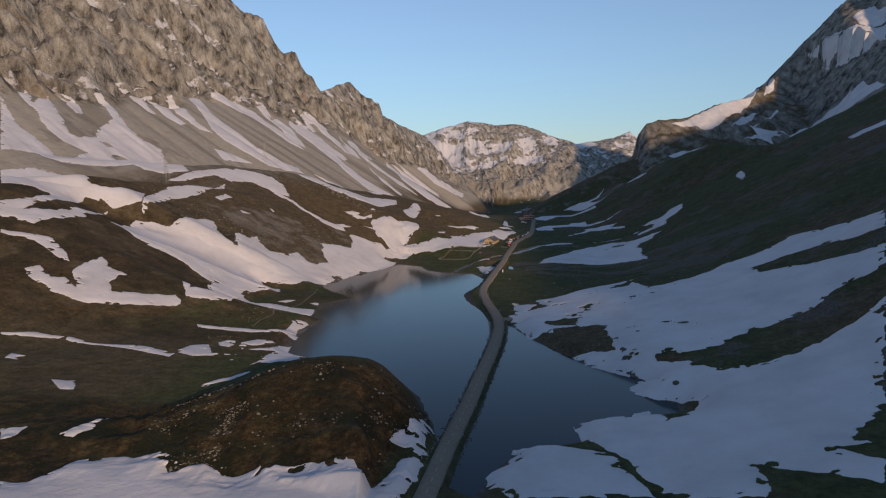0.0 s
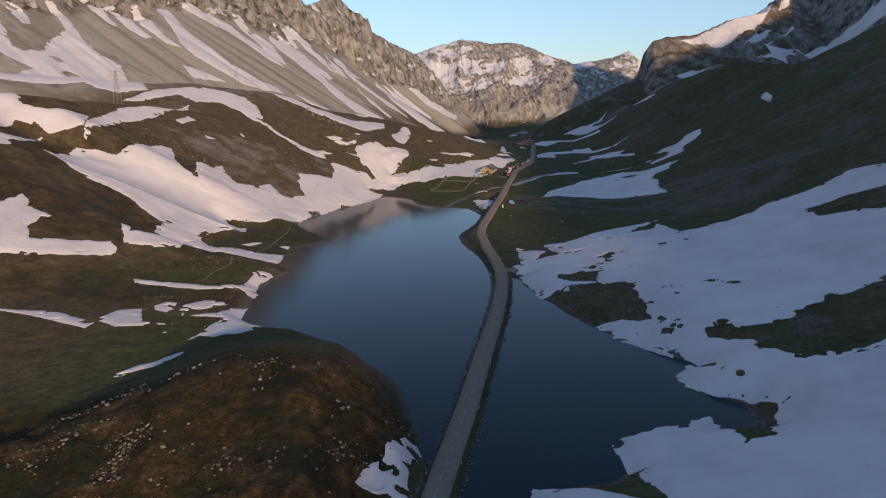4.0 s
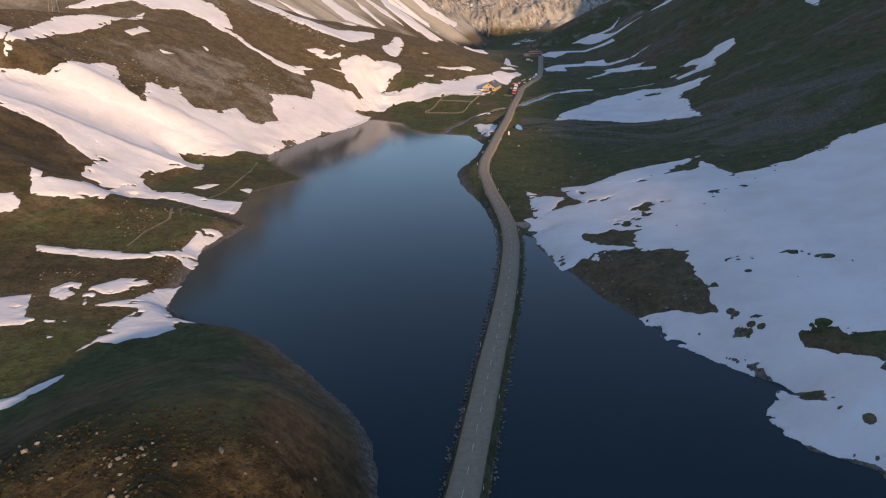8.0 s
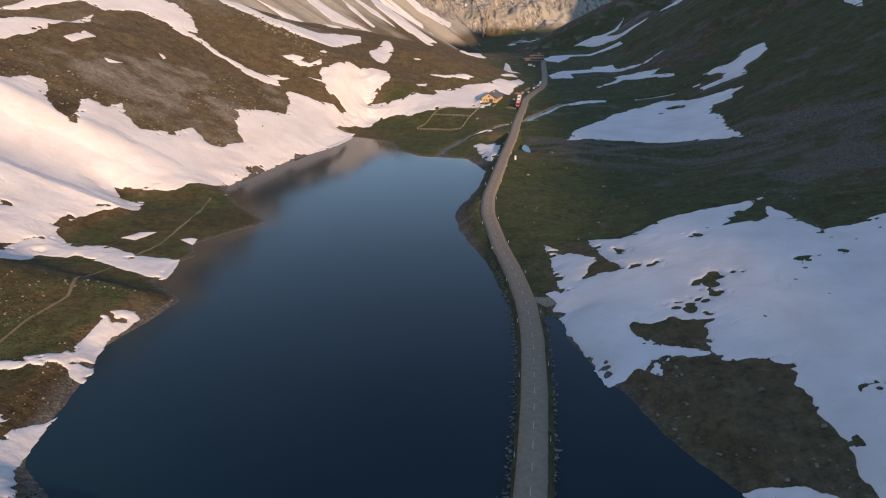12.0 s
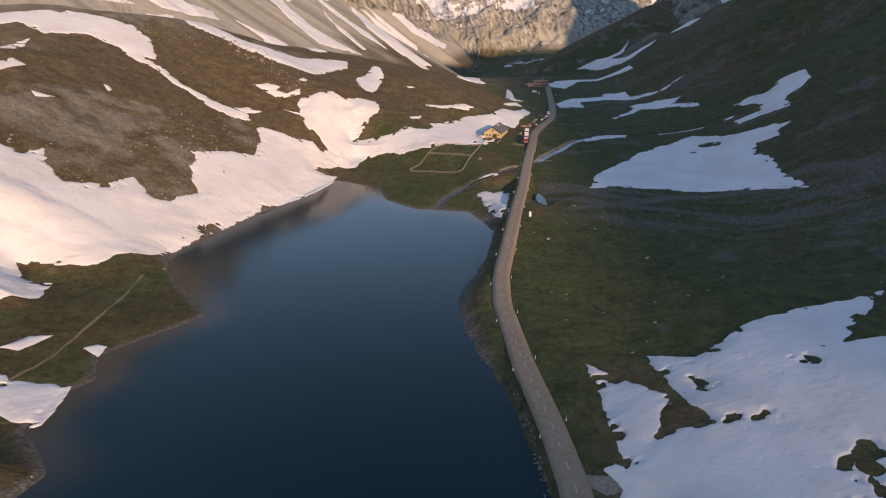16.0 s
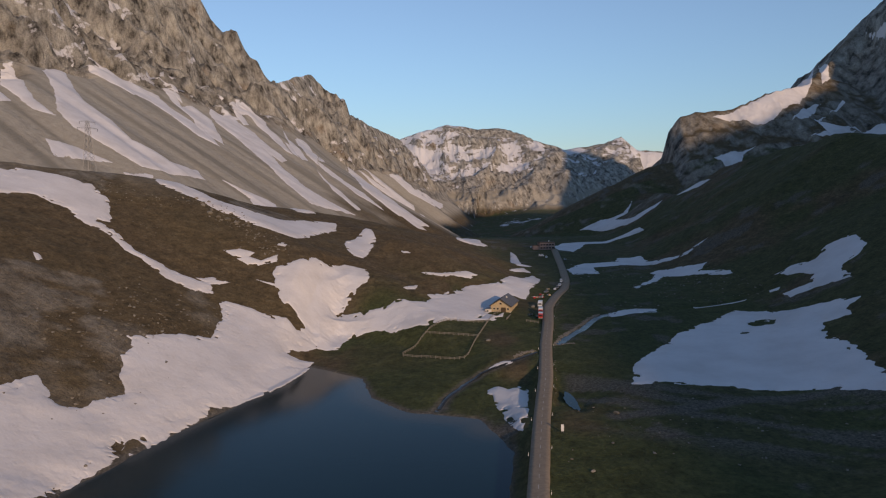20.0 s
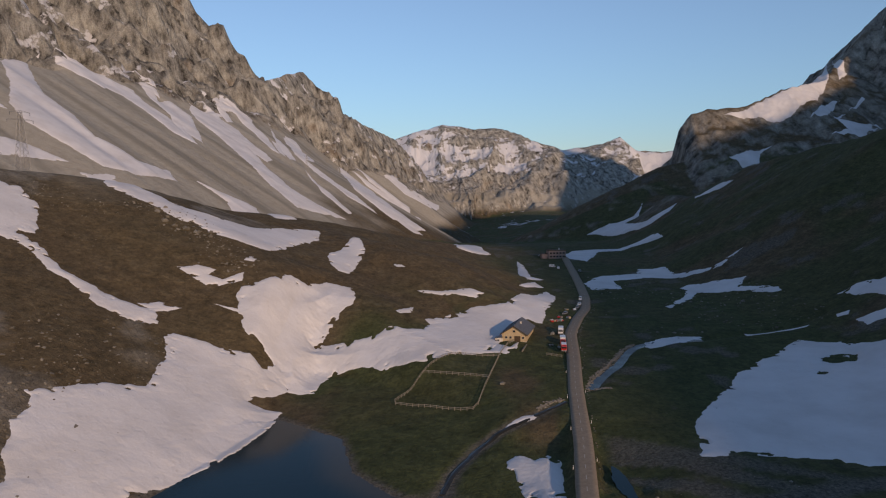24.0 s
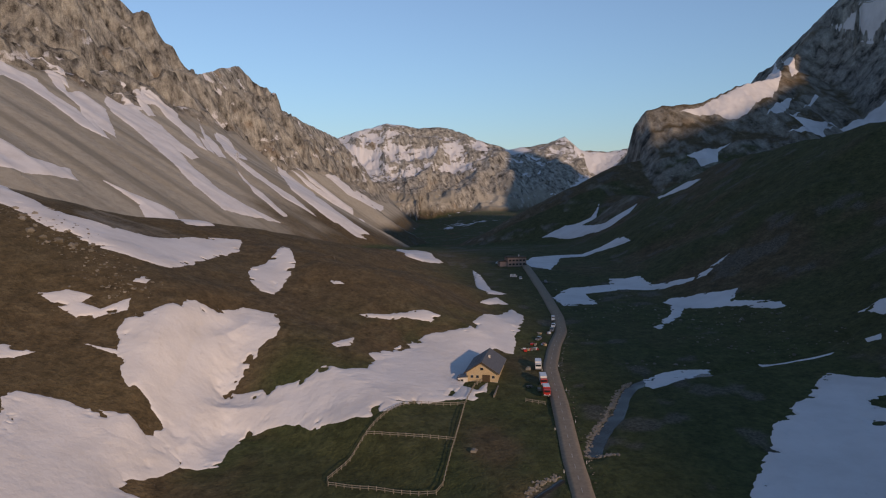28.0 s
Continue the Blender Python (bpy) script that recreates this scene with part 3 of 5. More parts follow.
def ribbon(name, line, offsets, drops, gap, material, drape=None, wobble=0.0):
    """A strip along a line: cross-section offsets to its left, and drops below its crown."""
    c, d = resampled(line, gap)
    n = np.stack([-d[:, 1], d[:, 0]], 1)
    rows = []
    for k, (o, h) in enumerate(zip(offsets, drops)):
        w = o + wobble * fbm(c[:, 0] + 50 * k, c[:, 1], 7, 3, 80 + k)
        p = c[:, :2] + n * w[:, None] if isinstance(w, np.ndarray) else c[:, :2] + n * w
        zz = (ground_at(p[:, 0], p[:, 1]) + drape if drape is not None else c[:, 2]) - h
        rows.append(np.column_stack([p, zz]))
    m = len(c)
    k = np.arange(m - 1)
    faces = np.concatenate([np.stack([j * m + k, (j + 1) * m + k, (j + 1) * m + k + 1, j * m + k + 1], 1) for j in range(len(offsets) - 1)])
    return link_mesh(name, np.concatenate(rows), faces, material)


road = ribbon("road", ROAD, (2.95, 2.8, 1.4, 0, -1.4, -2.8, -2.95), (0.7, 0.03, 0.0, -0.03, 0.0, 0.03, 0.7), 3.0, ASPHALT, wobble=0.12)
tagged(road, "narrow worn grey asphalt pass road on a stone causeway", "road", kind="structure")


def unit_box(name, sx, sy, sz, bevel=0.0):
    bm = bmesh.new()
    bmesh.ops.create_cube(bm, size=1)
    bmesh.ops.scale(bm, vec=(sx, sy, sz), verts=bm.verts)
    if bevel:
        bmesh.ops.bevel(bm, geom=bm.edges[:], offset=bevel, segments=2, profile=0.7, affect="EDGES")
    return bm


def part(name, bm, material, parent=None, label="", at=None):
    me = bpy.data.meshes.new(name)
    bm.to_mesh(me)
    bm.free()
    me.materials.append(material)
    ob = new(name, me)
    if parent:
        ob.parent = parent
    if at is not None:
        ob.matrix_basis = at
    if label:
        tagged(ob, label)
    return ob


def shared(name, me, parent, at):
    ob = new(name, me)
    ob.parent = parent
    ob.matrix_basis = at
    return ob


def centre_dashes():
    bm = unit_box("dash", 0.13, 2.6, 0.02)
    me = bpy.data.meshes.new("dash")
    bm.to_mesh(me)
    bm.free()
    me.materials.append(PAINT_LINE)
    c, d = resampled(ROAD, 1.0)
    for k in range(200, len(c) - 260, 7):
        yaw = math.degrees(math.atan2(-d[k, 0], d[k, 1]))
        pitch = math.degrees(math.atan2(c[k + 1, 2] - c[k - 1, 2], 2.0))
        shared("dash", me, road, pose(c[k, 0], c[k, 1], c[k, 2] + 0.04, pitch, 0, yaw))


centre_dashes()


# ---- snow ----
SNOW_WORDS = {
    "big": "broad old snow field lying down to the lake shore",
    "fan": "fan of old snow spreading below the brown hill",
    "front": "wide sunlit snow field in front of the heath knoll",
    "shadefield": "large blue-white snow field in the mountain's shade",
    "shade": "patch of blue-white snow on the shaded slope",
    "ridge": "bright snow flank along the rocky ridge crest",
    "couloir": "long snow streak running down the scree gully",
    "crag": "small snow remnant in the grey crags",
    "band": "winding band of snow along a hollow",
    "streak": "thin streak of snow across the heath",
    "patch": "patch of old snow on the brown hillside",
    "small": "small leftover snow patch on the heath"}
# bare ground and stones melted out of the fields: place and reach
BARE = [(74.0, 262.1, 1.2), (76.8, 260.7, 1.4), (80.2, 259.3, 1.4), (82.6, 257.4, 1.0), (84.4, 254.5, 0.8), (82.3, 266.3, 1.2), (79.7, 275.2, 0.5), (78.5, 271.0, 0.5), (76.7, 408.9, 1.1), (81.8, 407.6, 0.6), (59.1, 423.7, 0.6), (62.6, 421.9, 0.6), (58.3, 440.9, 0.8), (75.9, 307.6, 0.9), (77.2, 306.0, 0.7), (74.3, 305.7, 1.0), (85.9, 343.7, 0.7), (85.1, 334.1, 0.6), (73.8, 313.5, 0.6), (73.2, 315.0, 0.6), (62.1, 392.5, 0.9), (65.5, 393.2, 1.0), (69.5, 393.6, 1.2), (73.2, 395.5, 1.0), (81.4, 441.2, 0.5), (101.3, 406.2, 0.6), (111.1, 406.2, 0.5), (106.8, 335.8, 1.6), (104.8, 336.8, 1.0)]
SNOW_COUNT = [0]
CRUMBS = []


def snow(kind, ring, gaps=()):
    """A drift of snow inside that outline, thinning to a ragged edge that dips into the ground."""
    SNOW_COUNT[0] += 1
    seed = 100 + SNOW_COUNT[0]
    r = np.array(ring, float)
    x, y = r.T
    area = abs(np.dot(x, np.roll(y, -1)) - np.dot(y, np.roll(x, -1))) / 2
    far = r[:, 1].mean() > 1000
    gap = np.clip(math.sqrt(area) / 160, 0.5, 6) if not far else np.clip(math.sqrt(area) / 60, 1.2, 7)
    rag = np.clip(0.03 * math.sqrt(area), 0.35, 1.7)
    pad = 3 * rag + 2 * gap
    sx, sy = np.arange(x.min() - pad, x.max() + pad, gap), np.arange(y.min() - pad, y.max() + pad, gap)
    px, py = (v.ravel() for v in np.meshgrid(sx, sy))
    d = inside_distance(px, py, r) + 1.2 * rag * fbm(px, py, 7 * rag, 4, seed) + 1.0 * rag * fbm(px, py, 2.2 * rag, 3, seed + 1)
    for hx, hy, hr in tuple(gaps) + tuple(h for h in BARE if x.min() < h[0] < x.max() and y.min() < h[1] < y.max()):
        d = np.maximum(d, hr - np.hypot(px - hx, py - hy) + 1.2 * fbm(px, py, 3, 2, seed + 3))
    thick = (0.55 + 0.12 * gap + (0.5 if far else 0)) * (1 + 0.1 * math.sin(seed))
    base = ground_at(px, py)
    if kind in ("big", "shadefield", "front", "streak"):
        d = d - 1.2 * step(2.6, 0.8, base) * (base > -1.2) * (d < 4)
    if not far:
        crumb = fbm(px, py, 4.5, 3, seed + 5)
        d = d + 3.2 * step(0.16, 0.30, crumb) * step(-9, -1.5, d)
    if kind in ("crag", "couloir"):
        # none clings to the steepest walls
        rise, run = np.gradient(base.reshape(len(sy), len(sx)), gap)
        d = np.maximum(d, 9 * (np.hypot(rise, run).ravel() - 1.45))
    # drifts fill the hollows under them
    reach = 14 if far or area > 4000 else 7
    w = int(np.clip(reach / gap, 1, min(len(sx), len(sy)) // 4))
    fill = base.reshape(len(sy), len(sx))
    for axis in (0, 1, 0, 1):
        run = np.cumsum(np.pad(fill, [(w + 1, w) if axis == k else (0, 0) for k in (0, 1)], mode="edge"), axis)
        fill = (run[2 * w + 1:] - run[:-2 * w - 1] if axis == 0 else run[:, 2 * w + 1:] - run[:, :-2 * w - 1]) / (2 * w + 1)
    if kind not in ("crag", "couloir"):
        base = base + step(-1.5, -reach - 2, d) * (np.maximum(fill.ravel(), base - 0.25) - base)
    deep = thick * (1 - np.exp(-np.clip(-d, 0, 60) / (1.2 + gap)))
    z = base + np.where(d < 0, deep + 0.25 * fbm(px, py, 18, 3, seed + 2) * step(0, -4, d), -np.clip(d, 0, 1.5) * (0.5 + 0.25 * gap))
    z = np.where((base < 0.05) & (py < 760), np.where(d < 0, np.maximum(z, 0.35 * np.clip(-d, 0, 1)), z), z)
    nx, ny = len(sx), len(sy)
    tri = grid_tris(nx, ny)
    keep = (d[tri] < gap * 1.2).any(1)
    tri = tri[keep]
    co = np.column_stack([px, py, z])
    mark = pieces(tri, len(co))
    for k, root in enumerate(sorted(set(mark.tolist()), key=lambda v: -int((mark == v).sum()))):
        own = tri[mark == root]
        used, inv = np.unique(own.ravel(), return_inverse=True)
        wide = len(own) * gap * gap / 2
        if k and wide < (30 if far else 9):
            CRUMBS.append((co[used], inv.reshape(-1, 3)))
        elif len(used) > 3:
            ob = link_mesh("snow_patch", co[used], inv.reshape(-1, 3), SNOW)
            tagged(ob, SNOW_WORDS[kind] if k == 0 else "small leftover snow patch beside a larger field", "snow", "snow patches")


def pieces(tri, count):
    """For each triangle the mark of the connected piece that it belongs to."""
    mark = np.arange(count)
    while True:
        low = mark[tri].min(1)
        before = mark.copy()
        np.minimum.at(mark, tri.ravel(), np.repeat(low, 3))
        mark = mark[mark]
        if (mark == before).all():
            return mark[tri[:, 0]]


# SNOW
snow("big", [(-222.6, 542.3), (-210.6, 545.4), (-201.3, 556.6), (-202.2, 577.5), (-194.6, 591.0), (-186.0, 573.3), (-174.7, 559.0), (-167.4, 556.0), (-172.2, 576.7), (-177.5, 591.3), (-165.7, 590.5), (-162.3, 604.0), (-156.6, 590.9), (-146.8, 583.7), (-137.1, 592.8), (-130.4, 609.7), (-118.5, 600.6), (-109.9, 605.9), (-109.7, 614.6), (-107.1, 621.3), (-116.7, 641.6), (-119.4, 656.1), (-109.2, 673.2), (-96.3, 686.3), (-99.8, 726.0), (-86.5, 729.7), (-72.6, 725.1), (-57.8, 737.2), (-67.6, 707.8), (-55.3, 708.6), (-70.2, 662.9), (-88.3, 614.8), (-97.3, 599.9), (-97.6, 592.9), (-102.2, 566.7), (-117.6, 537.3), (-141.5, 532.5), (-136.8, 525.0), (-125.6, 524.8), (-123.1, 509.1), (-133.0, 500.1), (-137.1, 486.6), (-137.5, 469.0), (-139.1, 459.0), (-145.4, 448.5), (-154.0, 449.2), (-158.1, 460.2), (-157.8, 476.9), (-165.6, 488.6), (-180.8, 494.6), (-198.5, 495.3)])
snow("big", [(-237, 503), (-234, 537), (-212, 545), (-199, 588), (-193, 591), (-175, 546), (-163, 498), (-155, 469), (-183, 486), (-206, 489)])
snow("fan", [(-70.1, 793.1), (-62.5, 798.8), (-52.4, 813.9), (-38.9, 811.1), (-35.9, 797.7), (-42.3, 786.5), (-44.8, 775.4), (-48.8, 766.8), (-36.3, 766.0), (-22.8, 766.8), (-17.2, 773.0), (-12.5, 771.6), (-2.9, 776.8), (0.5, 787.5), (-1.7, 791.6), (4.2, 799.8), (22.3, 822.0), (40.6, 832.9), (52.5, 859.3), (74.2, 897.9), (78.0, 885.0), (64.9, 836.9), (57.0, 809.4), (49.6, 815.0), (37.0, 787.0), (27.3, 758.1), (8.9, 749.1), (-2.0, 738.4), (-19.3, 741.4), (-29.1, 748.5), (-41.0, 747.1), (-45.7, 738.4), (-45.6, 727.3), (-56.2, 725.4), (-64.9, 722.8), (-65.0, 730.4), (-68.0, 735.8), (-72.4, 739.5), (-78.6, 745.6), (-81.6, 756.5), (-85.1, 765.5), (-85.3, 773.3), (-76.8, 780.6)])
snow("fan", [(-102.6, 722.8), (-100.4, 727.5), (-88.9, 730.5), (-72.4, 732.6), (-66.9, 729.6), (-60.3, 732.5), (-56.2, 725.4), (-61.2, 717.9), (-70.3, 707.3), (-79.2, 700.0), (-88.8, 700.0), (-94.4, 703.1), (-97.9, 710.4)])
snow("patch", [(-49.9, 897.7), (-47.7, 919.7), (-41.5, 905.1), (-38.2, 885.6), (-40.2, 860.5), (-43.2, 838.5), (-49.7, 838.8), (-56.1, 850.9), (-57.9, 869.3), (-52.8, 883.8)])
snow("band", [(-262, 1007), (-246, 1029), (-162, 863), (-133, 851), (-117, 859), (-104, 868), (-84, 912), (-70, 925), (-68, 898), (-76, 862), (-81, 824), (-90, 819), (-111, 819), (-129, 824), (-154, 837), (-172, 841)])
snow("small", [(-88.7, 801.9), (-83.7, 801.8), (-84.3, 796.2), (-88.9, 794.8)])
snow("band", [(-233.8, 775.6), (-232.7, 790.3), (-215.6, 800.0), (-202.7, 799.6), (-190.9, 790.8), (-183.7, 777.6), (-172.9, 766.1), (-171.5, 755.9), (-165.4, 754.9), (-154.7, 745.7), (-148.4, 740.2), (-133.7, 737.9), (-117.3, 738.2), (-105.4, 746.0), (-110.2, 737.9), (-106.6, 729.8), (-115.7, 724.0), (-129.6, 725.9), (-143.2, 733.7), (-151.8, 734.8), (-164.2, 745.1), (-176.3, 747.3), (-191.7, 756.3), (-206.5, 757.4), (-222.2, 754.7)])
snow("small", [(-173.0, 690.7), (-170.9, 691.4), (-163.9, 685.2), (-168.0, 684.2)])
snow("patch", [(-114.7, 776.7), (-106.5, 782.4), (-98.3, 782.6), (-100.8, 777.4), (-94.2, 776.1), (-86.3, 784.5), (-85.2, 776.7), (-91.5, 773.7), (-97.8, 768.3), (-107.2, 772.6)])
snow("small", [(-94.2, 757.3), (-80.7, 756.8), (-78.2, 754.4), (-86.0, 755.2)])
snow("patch", [(-124.8, 735.8), (-118.2, 735.9), (-112.0, 733.3), (-107.1, 731.8), (-109.5, 727.7), (-116.1, 727.7), (-119.9, 725.6)])
snow("small", [(-119.1, 739.8), (-112.4, 746.7), (-103.7, 747.2), (-108.0, 740.2), (-112.6, 738.8)])
snow("small", [(-21.0, 865.2), (-15.3, 863.2), (-13.0, 860.1), (-18.0, 860.5)])
snow("patch", [(-6.7, 831.6), (1.1, 833.5), (11.9, 839.9), (24.1, 845.8), (28.2, 842.9), (30.8, 841.8), (24.7, 832.9), (14.3, 834.3), (-1.5, 828.4)])
snow("small", [(-16.4, 790.2), (-7.6, 806.5), (-8.6, 795.0), (-14.1, 787.9)])
snow("patch", [(76, 1060), (78, 1028), (74, 956), (81, 944), (66, 927), (68, 989)])
snow("small", [(56.9, 899.4), (70.7, 924.4), (74.9, 910.4), (61.6, 899.2)])
snow("patch", [(29, 1342), (55, 1213), (56, 1084), (37, 1045), (24, 1043)])
snow("patch", [(21.2, 650.6), (25.9, 657.3), (29.7, 651.1), (34.3, 655.6), (37.4, 650.2), (31.8, 609.5), (28.7, 599.9), (25.8, 606.7), (23.5, 632.1), (21.8, 641.8)])
snow("shadefield", [(75.6, 641.9), (86.2, 673.9), (120.2, 720.7), (166.8, 765.8), (179.5, 740.2), (191.3, 729.4), (201.5, 706.3), (192.2, 701.5), (189.3, 692.0), (180.1, 700.7), (172.8, 684.6), (171.2, 656.6), (164.7, 636.5), (163.5, 624.5), (160.6, 600.9), (153.6, 613.3), (140.5, 628.8), (120.6, 635.0), (103.6, 640.4)], [(164.2, 729.0, 4.0), (167.6, 725.9, 2.5), (150.9, 715.9, 2.0)])
snow("shade", [(209, 809), (219, 809), (227, 797), (238, 805), (250, 798), (241, 769), (232, 762), (223, 761), (216, 738), (204, 753), (193, 756), (194, 767), (206, 764), (214, 772)])
snow("shade", [(164.0, 911.4), (173.6, 922.4), (202.2, 899.0), (192.3, 885.5), (202.0, 862.1), (200.7, 848.9), (195.7, 850.5), (186.2, 879.5), (167.9, 892.4), (155.7, 871.1), (135.8, 847.4), (135.5, 854.3), (154.2, 878.7), (165.4, 902.3)])
snow("shade", [(106, 935), (125, 967), (154, 975), (162, 999), (180, 992), (178, 962), (198, 942), (222, 946), (203, 936), (181, 946), (159, 956), (130, 947), (128, 916), (106, 910)])
snow("shade", [(135, 1126), (226, 1165), (219, 1114), (196, 1135), (161, 1121), (134, 1050), (125, 1069), (117, 1087)])
snow("shade", [(217, 1422), (249, 1431), (279, 1418), (300, 1452), (282, 1404), (264, 1406), (273, 1342), (306, 1332), (276, 1294), (260, 1302), (258, 1337), (229, 1410)])
snow("shade", [(307, 1274), (315, 1188), (301, 1189), (288, 1211)])
snow("shade", [(439, 1497), (463, 1503), (511, 1510), (486, 1500), (473, 1473), (447, 1468)])
snow("shade", [(632, 1573), (680, 1563), (780, 1600), (816, 1567), (837, 1565), (828, 1423), (708, 1587), (659, 1527), (657, 1510), (632, 1518)])
snow("shade", [(307, 798), (323, 828), (311, 781), (296, 750)])
snow("shade", [(870, 1838), (875, 1782), (888, 1682), (940, 1625), (913, 1577), (891, 1616), (878, 1658), (869, 1719), (871, 1758)])
snow("shade", [(916, 1713), (971, 1745), (967, 1675), (944, 1633), (904, 1666)])
snow("shade", [(366, 686), (397, 680), (386, 661), (361, 668)])
snow("shadefield", [(36.4, 458.8), (41.4, 451.7), (50.5, 437.8), (42.4, 420.2), (55.6, 424.5), (52.4, 436.4), (51.0, 461.8), (62.0, 452.1), (74.0, 464.5), (89.9, 471.1), (117.2, 472.9), (93.6, 447.7), (114.0, 446.2), (82.7, 360.1), (72.3, 360.1), (63.2, 364.8), (62.8, 379.5), (68.2, 383.4), (58.5, 387.2), (51.4, 386.4), (51.9, 377.4), (61.6, 367.9), (52.5, 368.5), (49.5, 362.0), (45.3, 365.7), (38.9, 364.6), (37.3, 373.0), (35.8, 386.7), (34.5, 401.4), (38.1, 403.6), (33.5, 405.8), (30.8, 413.5), (35.7, 416.1)], [(74.0, 402.5, 2.2), (58.4, 440.4, 1.6), (64.7, 390.4, 2.0)])
snow("shadefield", [(114.0, 463.7), (114.0, 446.2), (114.7, 426.0), (125.4, 427.2), (138.8, 430.0), (155.9, 439.6), (172.7, 444.8), (99.9, 294.4), (92.0, 295.1), (88.8, 300.2), (83.9, 299.1), (83.3, 296.0), (89.5, 289.5), (94.1, 283.5), (82.6, 261.7), (72.5, 265.7), (68.8, 269.0), (70.7, 277.4), (75.9, 273.3), (77.4, 271.0), (81.5, 281.0), (74.0, 292.1), (65.5, 300.3), (58.0, 311.3), (53.8, 325.4), (60.2, 324.7), (71.0, 315.6), (71.4, 327.7), (72.1, 349.7), (76.0, 353.8), (72.6, 360.9), (89.1, 404.3)], [(106.6, 339.0, 3.0), (109.8, 337.6, 2.0), (100.7, 342.0, 1.0)])
snow("shadefield", [(161.8, 446.2), (206.2, 446.6), (235.9, 400.7), (216.0, 366.4), (198.8, 397.3), (186.8, 410.7), (167.5, 409.6), (165.5, 393.4), (175.5, 379.2), (187.0, 356.9), (203.1, 343.9), (185.9, 314.1), (171.6, 317.4), (162.6, 313.9), (151.1, 305.0), (136.3, 303.3), (116.7, 301.0), (106.3, 291.4), (91.5, 295.2), (89.4, 316.4), (114.8, 371.1)])
snow("shadefield", [(89.4, 280.9), (97.7, 267.5), (114.6, 263.1), (129.1, 268.0), (142.3, 269.7), (154.6, 273.4), (166.4, 280.3), (122.4, 204.0), (113.0, 195.1), (105.3, 186.7), (106.3, 179.6), (97.1, 182.1), (102.8, 170.4), (95.2, 157.3), (88.4, 167.9), (81.8, 173.8), (75.6, 180.3), (75.9, 171.3), (71.0, 161.4), (49.1, 170.2), (51.2, 175.0), (47.1, 183.8), (46.4, 193.2), (39.8, 206.8), (39.6, 232.2), (52.4, 242.0), (67.6, 248.8), (65.8, 222.8), (72.5, 224.6), (84.9, 248.0), (80.6, 259.2), (71.8, 264.6), (68.2, 274.9), (74.0, 284.9), (80.6, 266.1)])
snow("shadefield", [(9.6, 197.2), (15.2, 197.7), (17.6, 212.8), (31.3, 205.1), (44.4, 197.6), (44.3, 187.4), (47.8, 175.3), (48.4, 170.1), (12.4, 171.8), (8.3, 186.1)])
snow("front", [(-117.8, 180.1), (-110.0, 179.2), (-106.9, 184.3), (-103.8, 192.8), (-92.9, 194.5), (-81.9, 194.8), (-74.0, 186.3), (-68.8, 186.4), (-60.2, 182.8), (-52.4, 181.5), (-37.9, 182.4), (-30.5, 182.1), (-25.8, 181.7), (-23.9, 176.0), (-17.2, 188.2), (-14.2, 200.3), (-19.2, 203.5), (-19.3, 209.1), (-15.0, 214.7), (-9.7, 233.3), (-8.2, 224.7), (-9.2, 203.8), (-11.8, 184.2), (-13.7, 173.1), (-15.0, 152.4), (-47.2, 140.1), (-92.3, 138.7), (-115.9, 147.6), (-127.9, 173.5)])
snow("small", [(-117.1, 206.0), (-114.1, 211.6), (-110.4, 225.5), (-109.0, 211.6), (-111.6, 205.0)])
snow("small", [(-137.9, 212.7), (-130.5, 214.8), (-129.6, 204.8), (-131.7, 202.8)])
snow("small", [(-152.2, 266.8), (-141.0, 265.9), (-137.6, 255.4), (-142.2, 254.4)])
snow("small", [(-186.5, 294.7), (-188.9, 303.2), (-180.8, 299.7), (-179.6, 291.8)])
snow("streak", [(-207.5, 326.0), (-194.9, 331.1), (-176.9, 331.5), (-155.5, 325.1), (-142.2, 324.2), (-123.5, 315.2), (-123.1, 307.7), (-137.8, 313.7), (-159.9, 323.5), (-182.5, 327.5), (-206.3, 323.9)])
snow("small", [(-122.4, 329.8), (-114.8, 334.4), (-108.4, 318.8), (-96.5, 316.9), (-114.6, 311.3), (-124.7, 318.2)])
snow("streak", [(-134.9, 374.2), (-124.5, 373.6), (-109.6, 374.6), (-100.5, 373.5), (-90.7, 379.0), (-90.1, 392.3), (-89.3, 398.6), (-91.4, 399.3), (-86.7, 405.1), (-82.1, 407.3), (-84.3, 399.9), (-86.5, 392.0), (-85.9, 382.2), (-81.0, 370.5), (-84.8, 371.7), (-86.7, 374.7), (-92.1, 369.7), (-105.8, 366.3), (-118.2, 367.9), (-131.9, 368.7)])
snow("small", [(-100.9, 334.1), (-101.6, 341.3), (-98.4, 345.6), (-96.4, 349.4), (-89.2, 350.5), (-86.9, 350.2), (-89.8, 341.4), (-92.2, 337.1), (-95.9, 335.7), (-94.5, 331.2), (-97.6, 327.7)])
snow("small", [(-111.9, 338.6), (-109.0, 344.1), (-104.9, 343.4), (-103.1, 335.6), (-104.6, 330.4), (-109.8, 333.5)])
snow("patch", [(-86.2, 318.2), (-83.0, 323.0), (-82.4, 327.7), (-95.0, 328.0), (-86.9, 334.8), (-84.9, 346.9), (-80.5, 355.2), (-80.0, 343.5), (-78.4, 334.7), (-72.1, 325.6), (-65.3, 325.5), (-67.9, 315.2), (-71.0, 310.3), (-76.4, 308.2), (-78.7, 305.2), (-83.9, 305.9), (-86.0, 299.8), (-84.9, 310.4)])
snow("small", [(-98.3, 309.9), (-93.3, 308.4), (-96.3, 306.4)])
